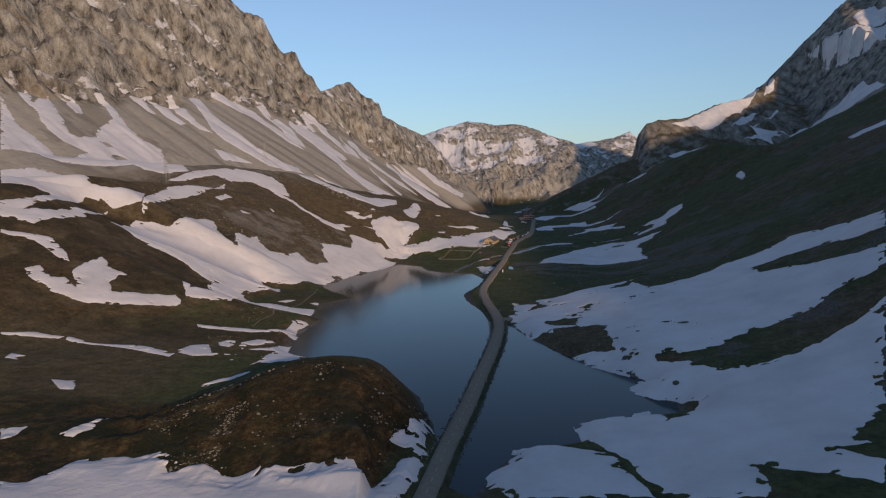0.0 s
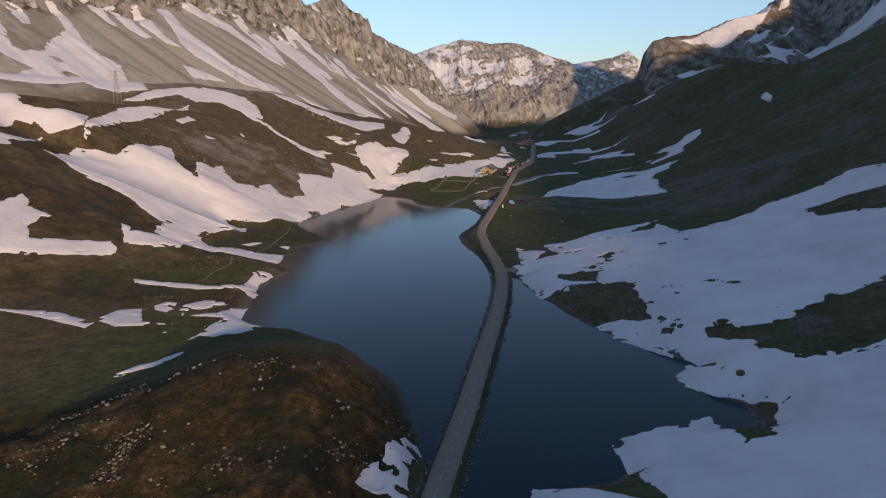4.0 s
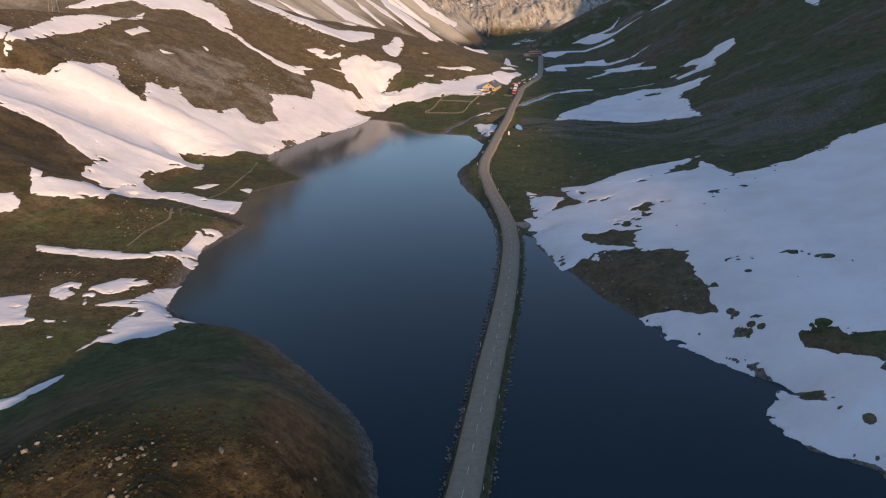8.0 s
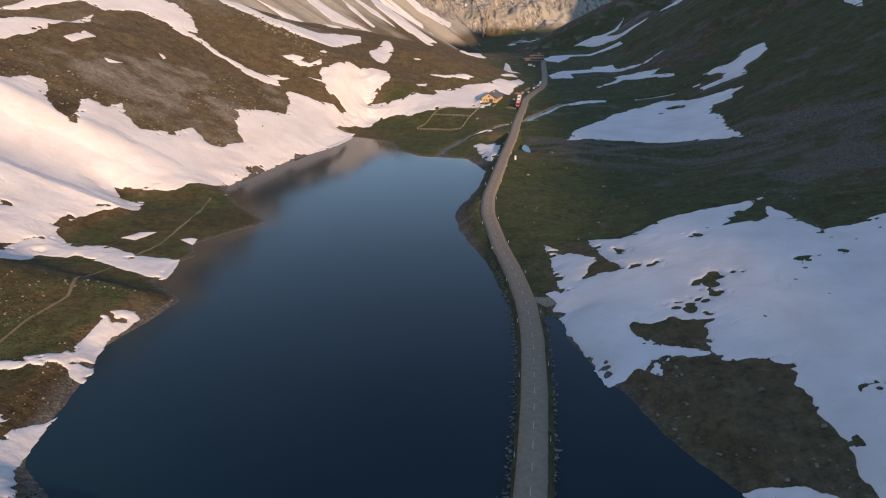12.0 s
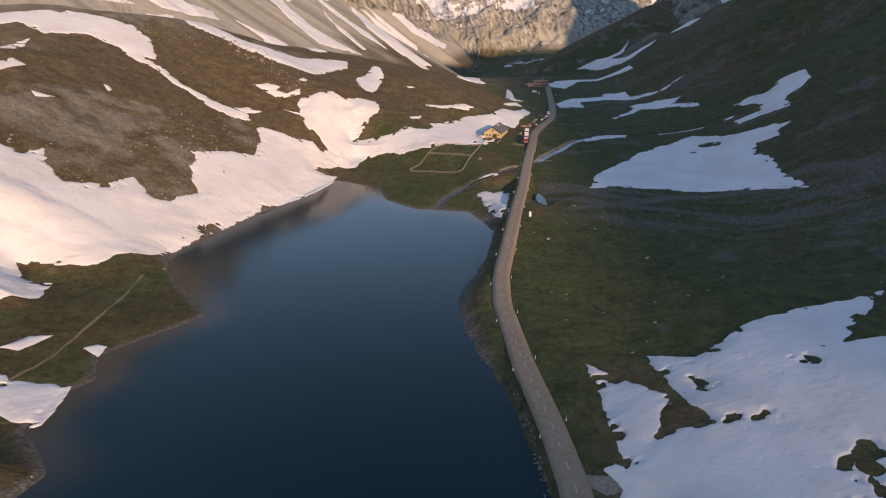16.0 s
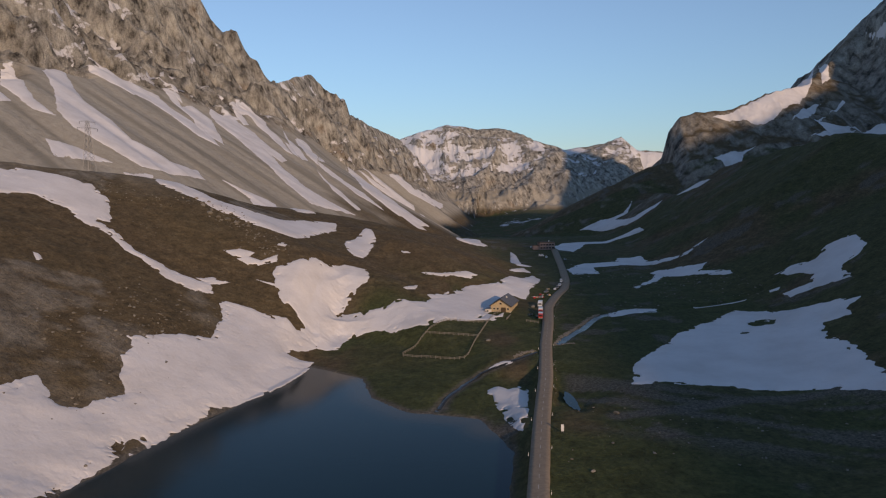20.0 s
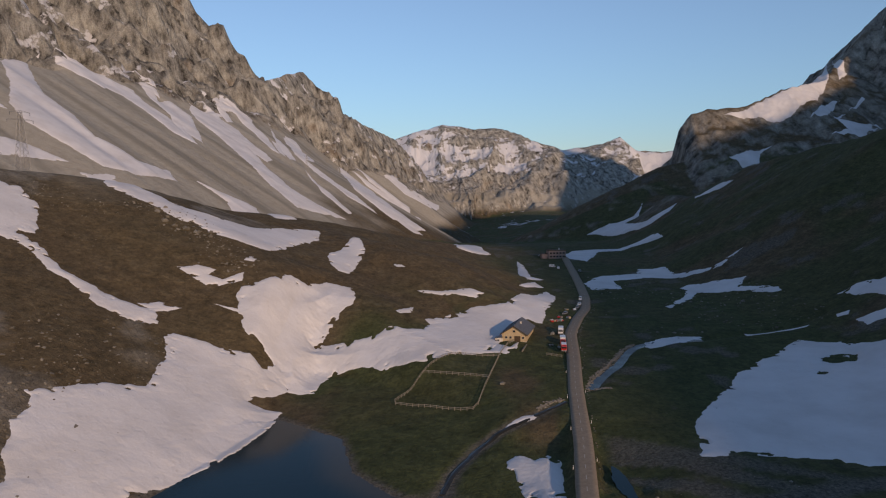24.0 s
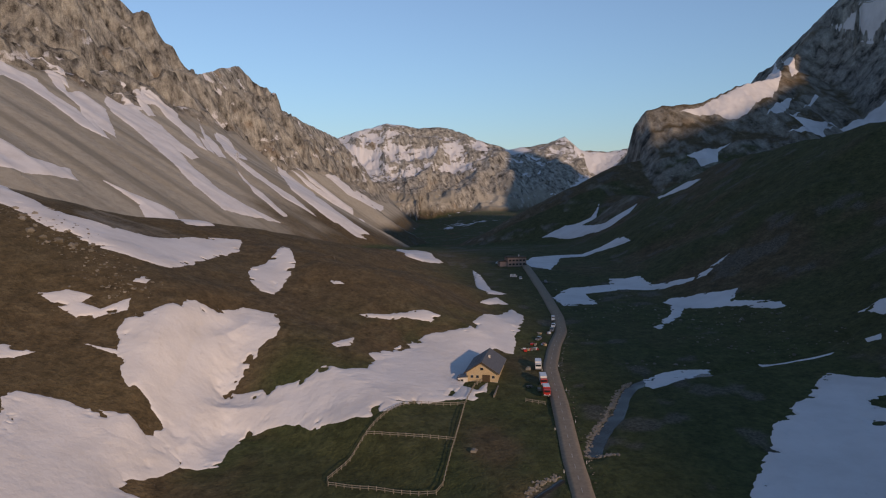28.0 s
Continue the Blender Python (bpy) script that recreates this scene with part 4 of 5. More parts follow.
snow("streak", [(-159.4, 422.6), (-153.6, 420.7), (-151.8, 416.0), (-140.6, 421.6), (-143.1, 452.7), (-139.2, 464.7), (-138.0, 471.8), (-127.1, 463.3), (-115.9, 465.1), (-103.6, 456.6), (-89.0, 455.8), (-88.0, 438.8), (-101.7, 443.7), (-117.7, 450.7), (-134.0, 451.6), (-126.5, 410.0), (-139.6, 405.4), (-149.5, 403.0)])
snow("small", [(-116.3, 474.7), (-112.1, 482.8), (-106.1, 483.9), (-110.4, 473.7)])
snow("small", [(-95.5, 477.8), (-89.4, 483.2), (-89.4, 473.2)])
snow("patch", [(-386, 624), (-371, 650), (-347, 651), (-272, 550), (-258, 554), (-243, 580), (-236, 553), (-251, 538), (-256, 540), (-270, 536), (-270, 488), (-271, 458), (-259, 475), (-253, 533), (-245, 483), (-255, 441), (-275, 441), (-287, 461), (-277, 481), (-280, 508), (-295, 513), (-303, 489)])
snow("streak", [(-265, 424), (-251, 428), (-239, 430), (-221, 414), (-213, 401), (-226, 409), (-244, 421), (-263, 420)])
snow("patch", [(-229.6, 386.5), (-225.3, 392.6), (-214.5, 383.5), (-209.2, 387.6), (-198.8, 378.8), (-208.5, 395.5), (-209.6, 410.5), (-205.8, 422.9), (-194.8, 412.9), (-185.5, 409.8), (-187.8, 393.8), (-182.8, 385.8), (-168.4, 394.8), (-152.9, 403.2), (-149.2, 392.7), (-172.4, 375.5), (-189.7, 368.8), (-208.0, 370.9), (-223.8, 378.6)])
snow("streak", [(-242, 625), (-224, 726), (-221, 705), (-223, 639), (-230, 593), (-230, 543), (-233, 546), (-241, 578)])
snow("streak", [(-272, 699), (-262, 746), (-241, 782), (-211, 783), (-197, 801), (-181, 788), (-168, 760), (-184, 755), (-204, 767), (-222, 737), (-242, 746), (-257, 708)])
snow("small", [(-213, 655), (-210, 677), (-203, 675), (-207, 653)])
snow("small", [(-189, 649), (-180, 653), (-185, 645)])
snow("couloir", [(-424, 1197), (-460, 1310), (-413, 1231), (-357, 1148), (-321, 1129), (-290, 1100), (-272, 1102), (-253, 1095), (-233, 1117), (-219, 1098), (-240, 1056), (-258, 1036), (-286, 1043), (-323, 1050), (-349, 1072), (-382, 1136)])
snow("couloir", [(-447, 1158), (-441, 1170), (-417, 1134), (-371, 1076), (-342, 1058), (-357, 1048), (-380, 1063), (-400, 1072)])
snow("couloir", [(-321, 995), (-306, 1013), (-274, 1015), (-286, 998), (-301, 968)])
snow("couloir", [(-440, 1337), (-440, 1402), (-387, 1362), (-364, 1379), (-340, 1352), (-307, 1337), (-253, 1272), (-280, 1271), (-315, 1299), (-355, 1323), (-393, 1305), (-416, 1296)])
snow("couloir", [(-414, 1488), (-387, 1473), (-396, 1534), (-385, 1534), (-369, 1454), (-341, 1403), (-335, 1433), (-301, 1408), (-253, 1293), (-280, 1307), (-304, 1343), (-355, 1401)])
snow("couloir", [(-319, 1455), (-336, 1530), (-305, 1525), (-267, 1473), (-200, 1362), (-157, 1302), (-127, 1293), (-91, 1296), (-137, 1224), (-172, 1261), (-215, 1323), (-262, 1385), (-295, 1409)])
snow("couloir", [(-289, 1503), (-263, 1489), (-224, 1439), (-198, 1405), (-200, 1377), (-235, 1402), (-262, 1432)])
snow("couloir", [(-319, 1602), (-286, 1611), (-271, 1616), (-265, 1572), (-292, 1572), (-301, 1546)])
snow("couloir", [(-242, 1711), (-231, 1772), (-172, 1596), (-177, 1529), (-126, 1483), (-95, 1468), (-63, 1417), (-105, 1425), (-155, 1484), (-192, 1530)])
snow("couloir", [(-109, 2632), (-45, 2631), (23, 3062), (19, 2610), (-60, 2576), (-124, 2617)])
snow("couloir", [(-170, 1921), (-101, 1717), (-40, 1543), (0, 1457), (-15, 1432), (-59, 1470), (-101, 1531)])
snow("couloir", [(-207, 2488), (-132, 2472), (-44, 2499), (0, 1717), (-87, 2438), (-160, 2448)])
snow("couloir", [(-211, 1126), (-193, 1128), (-160, 1138), (-89, 948), (-100, 923), (-180, 1111)])
snow("crag", [(-538, 1755), (-527, 1765), (-531, 1754)])
snow("crag", [(-497, 1602), (-488, 1603), (-491, 1596)])
snow("crag", [(-517, 1606), (-510, 1604), (-513, 1602)])
snow("crag", [(-408, 1607), (-399, 1610), (-389, 1622), (-394, 1610), (-405, 1607)])
snow("crag", [(-464, 1985), (-445, 1976), (-456, 1971)])
snow("crag", [(-411, 1978), (-400, 2002), (-402, 1988)])
snow("crag", [(-400, 2037), (-384, 2029), (-392, 2034)])
snow("crag", [(-320, 1598), (-304, 1595), (-295, 1595), (-301, 1590), (-317, 1595)])
snow("crag", [(-392, 2537), (-381, 2547), (-381, 2505)])
snow("crag", [(-348, 2584), (-336, 2588), (-332, 2511)])
snow("crag", [(-346, 1601), (-334, 1592), (-338, 1583)])
snow("crag", [(-242, 1729), (-220, 1720), (-168, 1565), (-175, 1522), (-231, 1693)])
snow("crag", [(-305, 2502), (-252, 2522), (-273, 2498)])
snow("crag", [(-290, 2497), (-244, 2478), (-255, 2475)])
snow("small", [(26.1, 760.1), (30.5, 771.3), (35.7, 765.1), (41.1, 773.5), (38.6, 762.1), (32.1, 754.0), (26.1, 754.8)])
snow("couloir", [(-255, 2475), (-189, 2435), (-52, 1485), (-5, 1430), (-17, 1415), (-59, 1457), (-111, 1530)])
snow("couloir", [(-175, 1925), (-99, 1543), (-34, 1448), (-45, 1435), (-103, 1496)])
snow("couloir", [(-103, 2644), (-40, 3038), (52, 3175), (51, 3084), (-51, 2611), (-119, 2607)])
snow("couloir", [(-303, 1591), (-269, 1597), (-231, 1542), (-235, 1520), (-274, 1557)])
snow("couloir", [(-332, 1405), (-312, 1377), (-256, 1276), (-260, 1268), (-301, 1330)])
snow("couloir", [(-263, 1707), (-221, 1586), (-184, 1496), (-188, 1470), (-219, 1535)])
snow("small", [(97.9, 771.7), (105.1, 776.2), (116.0, 781.0), (130.7, 780.7), (123.4, 777.4), (106.1, 768.0)])
snow("small", [(150.9, 786.1), (182.5, 783.7), (179.0, 782.0), (151.4, 782.7)])
snow("small", [(194.1, 783.5), (199.3, 781.0), (196.3, 776.8), (192.7, 779.9)])
snow("big", [(-56.1, 700.8), (-61.7, 672.4), (-71.9, 651.8), (-80.8, 637.1), (-87.3, 614.6), (-91.8, 600.5), (-97.1, 587.8), (-101.8, 572.8), (-103.2, 563.2), (-104.7, 557.6), (-109.5, 551.1), (-124.7, 578.4), (-109.1, 617.1), (-86.1, 672.7), (-67.8, 697.9)], [(-94.2, 597.6, 4.5), (-96.3, 592.0, 3.0)])
snow("crag", [(-397, 1461), (-389, 1494), (-398, 1569), (-379, 1493), (-345, 1417), (-359, 1422), (-373, 1428)])
snow("crag", [(-334, 1496), (-337, 1549), (-311, 1521), (-287, 1528), (-298, 1503), (-311, 1468)])
snow("crag", [(-323, 1603), (-310, 1579), (-278, 1526), (-281, 1503), (-305, 1539), (-321, 1573)])
snow("crag", [(-457, 1309), (-454, 1326), (-451, 1329), (-442, 1293)])
snow("crag", [(-432, 1321), (-438, 1348), (-408, 1303), (-411, 1297)])
snow("crag", [(-560, 1732), (-552, 1740), (-553, 1732)])
snow("crag", [(-544, 1589), (-537, 1593), (-486, 1464)])
snow("crag", [(-455, 1843), (-483, 1967), (-448, 1836)])
snow("crag", [(-227, 1543), (-212, 1535), (-193, 1471), (-204, 1481)])
snow("couloir", [(-288, 1602), (-275, 1610), (-231, 1542), (-201, 1470), (-212, 1470), (-250, 1531)])
snow("couloir", [(-165, 1454), (-135, 1404), (-90, 1339), (-94, 1326), (-132, 1371)])
snow("couloir", [(-424, 1350), (-394, 1335), (-371, 1328), (-368, 1305), (-391, 1308)])
snow("couloir", [(-196, 2528), (-144, 2519), (-65, 2491), (-77, 2466), (-154, 2481)])
snow("couloir", [(-484, 825), (-501, 872), (-467, 823), (-479, 878), (-453, 844), (-427, 813), (-409, 786), (-400, 789), (-396, 812), (-410, 860), (-414, 903), (-438, 934), (-459, 950), (-452, 959), (-429, 944), (-396, 900), (-373, 885), (-348, 881), (-274, 755), (-265, 741), (-282, 716), (-301, 717), (-315, 724), (-331, 704), (-356, 689), (-371, 687), (-396, 695), (-408, 662), (-488, 799), (-458, 766), (-436, 743), (-420, 738), (-388, 718), (-373, 722), (-379, 762), (-401, 756), (-426, 771), (-453, 800)], [(-355.4, 788.8, 9.0), (-380.9, 812.6, 5.0)])
snow("couloir", [(-481, 909), (-479, 930), (-448, 891), (-435, 873), (-439, 863), (-457, 877)])
snow("couloir", [(-545, 1131), (-534, 1118), (-473, 976), (-476, 965), (-466, 968), (-457, 965), (-462, 957)])
snow("couloir", [(-568, 989), (-560, 997), (-531, 968), (-510, 967), (-495, 956), (-505, 962), (-522, 964), (-540, 967)])
snow("couloir", [(-524, 1139), (-510, 1146), (-491, 1140), (-492, 1170), (-481, 1149), (-421, 1028), (-403, 1014), (-414, 1010), (-444, 1031), (-505, 1125)])
snow("couloir", [(-493, 1160), (-476, 1159), (-440, 1109), (-396, 1058), (-375, 1046), (-376, 1026), (-397, 1029), (-421, 1051)])
snow("crag", [(-586, 967), (-578, 966), (-533, 885), (-500, 821)])
snow("crag", [(-402, 1611), (-390, 1616), (-398, 1605)])
snow("streak", [(97.7, 770.8), (104.4, 775.4), (113.9, 776.2), (129.7, 780.1), (127.6, 777.1), (113.3, 769.2), (101.4, 761.5), (97.3, 759.3), (95.8, 767.4)])
snow("streak", [(23.1, 674.3), (29.2, 679.9), (36.3, 682.7), (33.6, 678.2), (27.5, 674.8)])
snow("streak", [(-95.3, 266.0), (-96.0, 269.6), (-93.0, 275.4), (-88.4, 278.6), (-86.4, 283.4), (-82.8, 287.6), (-82.6, 284.5), (-85.3, 276.7), (-86.3, 273.0), (-91.0, 270.3), (-93.4, 266.0)])
snow("ridge", [(470, 1600), (515, 1606), (581, 1626), (636, 1659), (839, 1972), (693, 1698), (628, 1611), (567, 1574), (537, 1567), (509, 1590)])
snow("shade", [(600, 1519), (638, 1531), (698, 1564), (668, 1536), (628, 1514)])
snow("shade", [(440, 1489), (474, 1504), (447, 1476)])
snow("shade", [(588, 1558), (640, 1607), (676, 1634), (620, 1567)])
snow("shade", [(626, 1560), (720, 1646), (723, 1640), (648, 1584)])
snow("shade", [(820, 1917), (792, 1827), (758, 1756), (718, 1710)])
# END SNOW
shift = np.cumsum([0] + [len(c) for c, _ in CRUMBS[:-1]])
crumbs = link_mesh("snow_crumbs", np.concatenate([c for c, _ in CRUMBS]), np.concatenate([f + n for (_, f), n in zip(CRUMBS, shift)]), SNOW)
tagged(crumbs, "crumbs of melting snow round the edges of the fields", "snow", kind="stuff")


# ---- running water, pond, path ----
def water_line(name, line, half, words, lift=0.55):
    pts = [(x, y, 0) for x, y in line]
    ob = ribbon(name, pts, (half, half * 0.4, -half * 0.4, -half), (0.25, 0, 0, 0.25), 1.2, SHALLOW, drape=lift, wobble=0.9)
    tagged(ob, words, "stream", kind="structure")


water_line("stream_water", STREAM[:8], 2.1, "dark meltwater stream winding through grass to the road", 0.30)
water_line("creek_water", CREEK, 0.9, "narrow meltwater creek running into the lake", 0.30)


def disc(name, cx, cy, rx, ry, z, material, words, category, seed):
    a = np.linspace(0, 2 * math.pi, 60, endpoint=False)
    r = 1 + 0.5 * fbm(np.cos(a) * 9 + cx, np.sin(a) * 9 + cy, 5, 3, seed)
    co = np.vstack([[(cx, cy, z)], np.column_stack([cx + rx * r * np.cos(a), cy + ry * r * np.sin(a), np.full(60, z)])])
    k = np.arange(60)
    ob = link_mesh(name, co, np.column_stack([np.zeros(60, int), 1 + k, 1 + (k + 1) % 60]), material)
    return tagged(ob, words, category, kind="structure")


disc("pond_water", 50, 630, 2.0, 11.0, 3.8, WATER, "small flooded pool in the grass beside the road", "water", 5)
FOOTPATH = [(-107, 380), (-106, 394), (-102, 407), (-108, 432), (-105, 455), (-101, 467), (-100, 484), (-98.5, 508), (-100, 522), (-101, 536)]
tagged(ribbon("footpath", [(x, y, 0) for x, y in FOOTPATH], (0.42, 0, -0.42), (0.02, 0, 0.02), 1.0, PATH_DIRT, drape=0.08, wobble=0.7),
       "narrow trodden earth footpath across the lake meadow", "path", kind="structure")
tagged(ribbon("gravel_lay_by", [(27.2, 411, 0), (31, 409.5, 0), (35.5, 409, 0)], (2.0, 0, -2.0), (0.05, 0, 0.05), 0.8, RUST_ROCK, drape=0.12, wobble=0.8),
       "short gravel spur leading off the road", "lay-by", kind="structure")


# ---- stones ----
def rock_shape(seed, flat=0.7, rounds=1):
    """A block broken out of the rock: the hull of a few points, with flat faces."""
    bm = bmesh.new()
    rng = random.Random(seed)
    for _ in range(9 + 6 * rounds):
        v = Vector((rng.gauss(0, 1), rng.gauss(0, 1), rng.gauss(0, 1))).normalized() * rng.uniform(0.75, 1.15)
        bm.verts.new((v.x * 1.15, v.y * 0.85, v.z * flat))
    hull = bmesh.ops.convex_hull(bm, input=bm.verts)
    bmesh.ops.delete(bm, geom=[v for v in hull["geom_interior"] if isinstance(v, bmesh.types.BMVert)], context="VERTS")
    bmesh.ops.triangulate(bm, faces=bm.faces)
    for k, v in enumerate(bm.verts):
        v.index = k
    co = np.array([v.co[:] for v in bm.verts])
    tri = np.array([[v.index for v in f.verts] for f in bm.faces])
    bm.free()
    return co, tri


ROCK_SHAPES = [rock_shape(k, 0.55 + 0.05 * (k % 5)) for k in range(9)]


def scatter(name, x, y, size, material, words, category, sink=0.3, z=None):
    """Many stones joined into one mesh."""
    rng = np.random.default_rng(len(x) + 7)
    z = ground_at(x, y) if z is None else z
    cos, tris, n = [], [], 0
    for k in range(len(x)):
        co, tri = ROCK_SHAPES[k % 9]
        a = rng.random() * 6.283
        c, s = math.cos(a), math.sin(a)
        w = co * size[k] * (0.8 + 0.5 * rng.random(3))
        cos.append(np.column_stack([x[k] + c * w[:, 0] - s * w[:, 1], y[k] + s * w[:, 0] + c * w[:, 1], z[k] + w[:, 2] + size[k] * (0.5 - sink) * 0.6]))
        tris.append(tri + n)
        n += len(co)
    ob = link_mesh(name, np.concatenate(cos), np.concatenate(tris), material, False)
    return tagged(ob, words, category, kind="stuff")


def strewn(seed, count, box, dense, low, high, power=3.0, bare=0.0):
    """Places and sizes in a rectangle, kept where the noise is high; most are small."""
    rng = np.random.default_rng(seed)
    x, y = rng.uniform(box[0], box[1], count), rng.uniform(box[2], box[3], count)
    keep = fbm(x, y, dense, 3, seed) > rng.uniform(-0.1, 0.32, count) + bare
    keep &= ground_at(x, y) > 0.35
    x, y = x[keep], y[keep]
    return x, y, low + (high - low) * rng.random(len(x)) ** power


def clear_of_road(x, y, size):
    d = along(x, y, ROAD)[0]
    ok = d > 4.5
    return x[ok], y[ok], size[ok]


scatter("knoll_stones", *clear_of_road(*strewn(3, 16000, (-92, -8, 180, 242), 11, 0.07, 0.5, 4, 0.14)), STONE, "pale lichened stones strewn over the heath knoll", "stones")
scatter("shore_stones", *clear_of_road(*strewn(4, 2600, (-120, -60, 330, 420), 14, 0.08, 0.45)), STONE, "small stones lying on the lakeside heath", "stones")
OUTCROP = [(-146.0, 830.0), (-135.0, 829.0), (-124.0, 828.0), (-125.0, 814.0), (-112.0, 814.0), (-101.0, 804.0), (-91.0, 794.0), (-92.0, 786.0)]


def around(line, count, wide, low, high, seed):
    """Places in a cluster along that line; most are small."""
    rng = np.random.default_rng(seed)
    c = np.array(line)[rng.integers(0, len(line), count)]
    x, y = (c + rng.normal(0, wide, c.shape)).T
    return x, y, low + (high - low) * rng.random(count) ** 4


scatter("moraine_stones", *around(OUTCROP, 520, 6.0, 0.14, 0.8, 5), STONE, "pale weathered stones in clusters on the moraine slope", "stones")
scatter("moraine_scatter", *strewn(5, 2500, (-200, -100, 770, 815), 26, 0.10, 0.6, 4), STONE, "small stones strewn over the brown moraine", "stones")
scatter("moraine_front_stones", *strewn(6, 3200, (-260, -90, 560, 720), 60, 0.15, 0.9), STONE, "weathered stones scattered on the brown hillside", "stones")
scatter("meadow_stones", *clear_of_road(*strewn(7, 1500, (35, 190, 420, 640), 50, 0.10, 0.6)), STONE, "stones scattered over the dark meadow", "stones")
scatter("field_stones", *strewn(33, 420, (45, 165, 285, 455), 18, 0.15, 0.8, 3, 0.1), STONE, "dark stones melting out of the shaded snow field", "stones", -0.6)
scatter("peninsula_stones", *strewn(8, 900, (42, 100, 315, 372), 16, 0.10, 0.55), STONE, "stones on the bare lakeside ground", "stones")
scatter("pass_stones", *clear_of_road(*strewn(9, 900, (95, 200, 780, 960), 30, 0.2, 0.9)), STONE, "stones scattered over the grass near the pass", "stones")


def road_edge_stones(seed, first, last, side, count, out, high):
    rng = np.random.default_rng(seed)
    c, d = resampled(ROAD, 0.5)
    ok = np.nonzero((c[:, 1] > first) & (c[:, 1] < last))[0]
    k = rng.choice(ok, count)
    o = side * (out + np.abs(rng.normal(0, 0.55, count)))
    x, y = c[k, 0] - d[k, 1] * o, c[k, 1] + d[k, 0] * o
    scatter("causeway_stones", x, y, rng.uniform(0.12, high, count), STONE, "pale stones lining the edge of the causeway", "stones", 0.2, np.maximum(ground_at(x, y), 0.0))


road_edge_stones(11, 200, 452, 1, 620, 3.9, 0.42)
road_edge_stones(12, 195, 405, -1, 420, 4.0, 0.38)
road_edge_stones(13, 640, 860, -1, 120, 3.8, 0.35)

STREAM_SIDE = [(58.5, 709), (61, 716), (64, 722), (72, 735), (79, 748), (84, 758), (92, 768)]


def bank_stones(line, count, seed, spread_by):
    rng = np.random.default_rng(seed)
    c, d = resampled([(x, y, 0) for x, y in line], 0.3)
    k = rng.integers(0, len(c), count)
    x, y = c[k, 0] + rng.normal(0, spread_by, count), c[k, 1] + rng.normal(0, spread_by, count)
    scatter("bank_stones", x, y, rng.uniform(0.2, 0.6, count), RUST_ROCK, "light rubble bank along the stream", "stones")


bank_stones(STREAM_SIDE, 420, 21, 0.55)
bank_stones([(58, 707), (62, 706), (66, 706)], 90, 22, 0.5)
bank_stones([(46, 694), (41, 691), (36, 686)], 110, 23, 0.5)



def clump_material():
    m, t, b = node_kit("dwarf_shrub", 0.95, 0.1)
    info = t.nodes.new("ShaderNodeNewGeometry").outputs["Random Per Island"]
    tone = ramp(t, info, [(0.0, (0.020, 0.015, 0.008)), (0.35, (0.070, 0.042, 0.018)), (0.6, (0.12, 0.075, 0.028)), (0.8, (0.055, 0.058, 0.020)), (1.0, (0.15, 0.12, 0.05))])
    t.links.new(mixed(t, noise_node(t, 6.0, 4, 0.7), tone, (0.02, 0.016, 0.009)), b.inputs["Base Color"])
    relief(t, b, noise_node(t, 9.0, 3), 0.08)
    return m


SHRUB = clump_material()
scatter("dwarf_shrubs", *clear_of_road(*strewn(14, 15000, (-125, -6, 172, 246), 18, 0.10, 0.42, 2)), SHRUB, "low rusty dwarf shrubs covering the knoll", "shrubs", 0.55)
scatter("hill_shrubs", *clear_of_road(*strewn(15, 7000, (-135, -70, 300, 400), 12, 0.10, 0.35, 2)), SHRUB, "low brown dwarf shrubs on the lakeside ground", "shrubs", 0.55)


def boulder(seed, x, y, r, words):
    co, tri = rock_shape(200 + seed, 0.68, 2)
    co = co * r * np.array([1.0, 0.8 + 0.3 * ((seed * 7) % 5) / 5, 1.0])
    me = mesh_of("boulder", co, tri, False)
    me.materials.append(STONE)
    ob = new("boulder", me)
    ob.matrix_basis = pose(x, y, float(ground_at(x, y)) + 0.25 * r, 0, 0, seed * 47 % 360)
    tagged(ob, words, "boulder", "boulders")


bx, by, br = strewn(31, 700, (-84, -14, 190, 242), 10, 0.3, 0.8, 2.5, 0.10)
for k in range(min(80, len(bx))):
    boulder(k, bx[k], by[k], br[k], "pale lichen-spotted boulder half sunk in the heath")
bx, by, br = around(OUTCROP[:5], 30, 4.5, 0.8, 2.0, 6)
for k in range(min(30, len(bx))):
    boulder(40 + k, bx[k], by[k], br[k], "large grey boulder on the moraine slope")
for k, (x, y, r) in enumerate([(62, 612, 1.1), (75, 540, 0.9), (88, 505, 1.0), (96, 470, 0.8), (60, 480, 0.7), (44, 566, 0.8), (58.8, 787, 1.4), (-97, 545, 0.9), (66, 350, 0.8), (71, 335, 0.7)]):
    boulder(80 + k, x, y, r, "grey boulder lying in the short grass")


# ---- barn ----
def prism(points, depth):
    """A polygon in x and z, drawn out along y."""
    bm = bmesh.new()
    front = [bm.verts.new((x, 0, z)) for x, z in points]
    back = [bm.verts.new((x, depth, z)) for x, z in points]
    bm.faces.new(front)
    bm.faces.new(back[::-1])
    n = len(points)
    for k in range(n):
        bm.faces.new((front[(k + 1) % n], front[k], back[k], back[(k + 1) % n]))
    bmesh.ops.recalc_face_normals(bm, faces=bm.faces)
    return bm


def empty(name, m, words, category, group=""):
    ob = new(name)
    ob.matrix_basis = m
    return tagged(ob, words, category, group)


def box_part(name, size, place, material, parent, label="", bevel=0.02, turn=(0, 0, 0)):
    return part(name, unit_box(name, *size, bevel), material, parent, label, pose(*place, *turn))


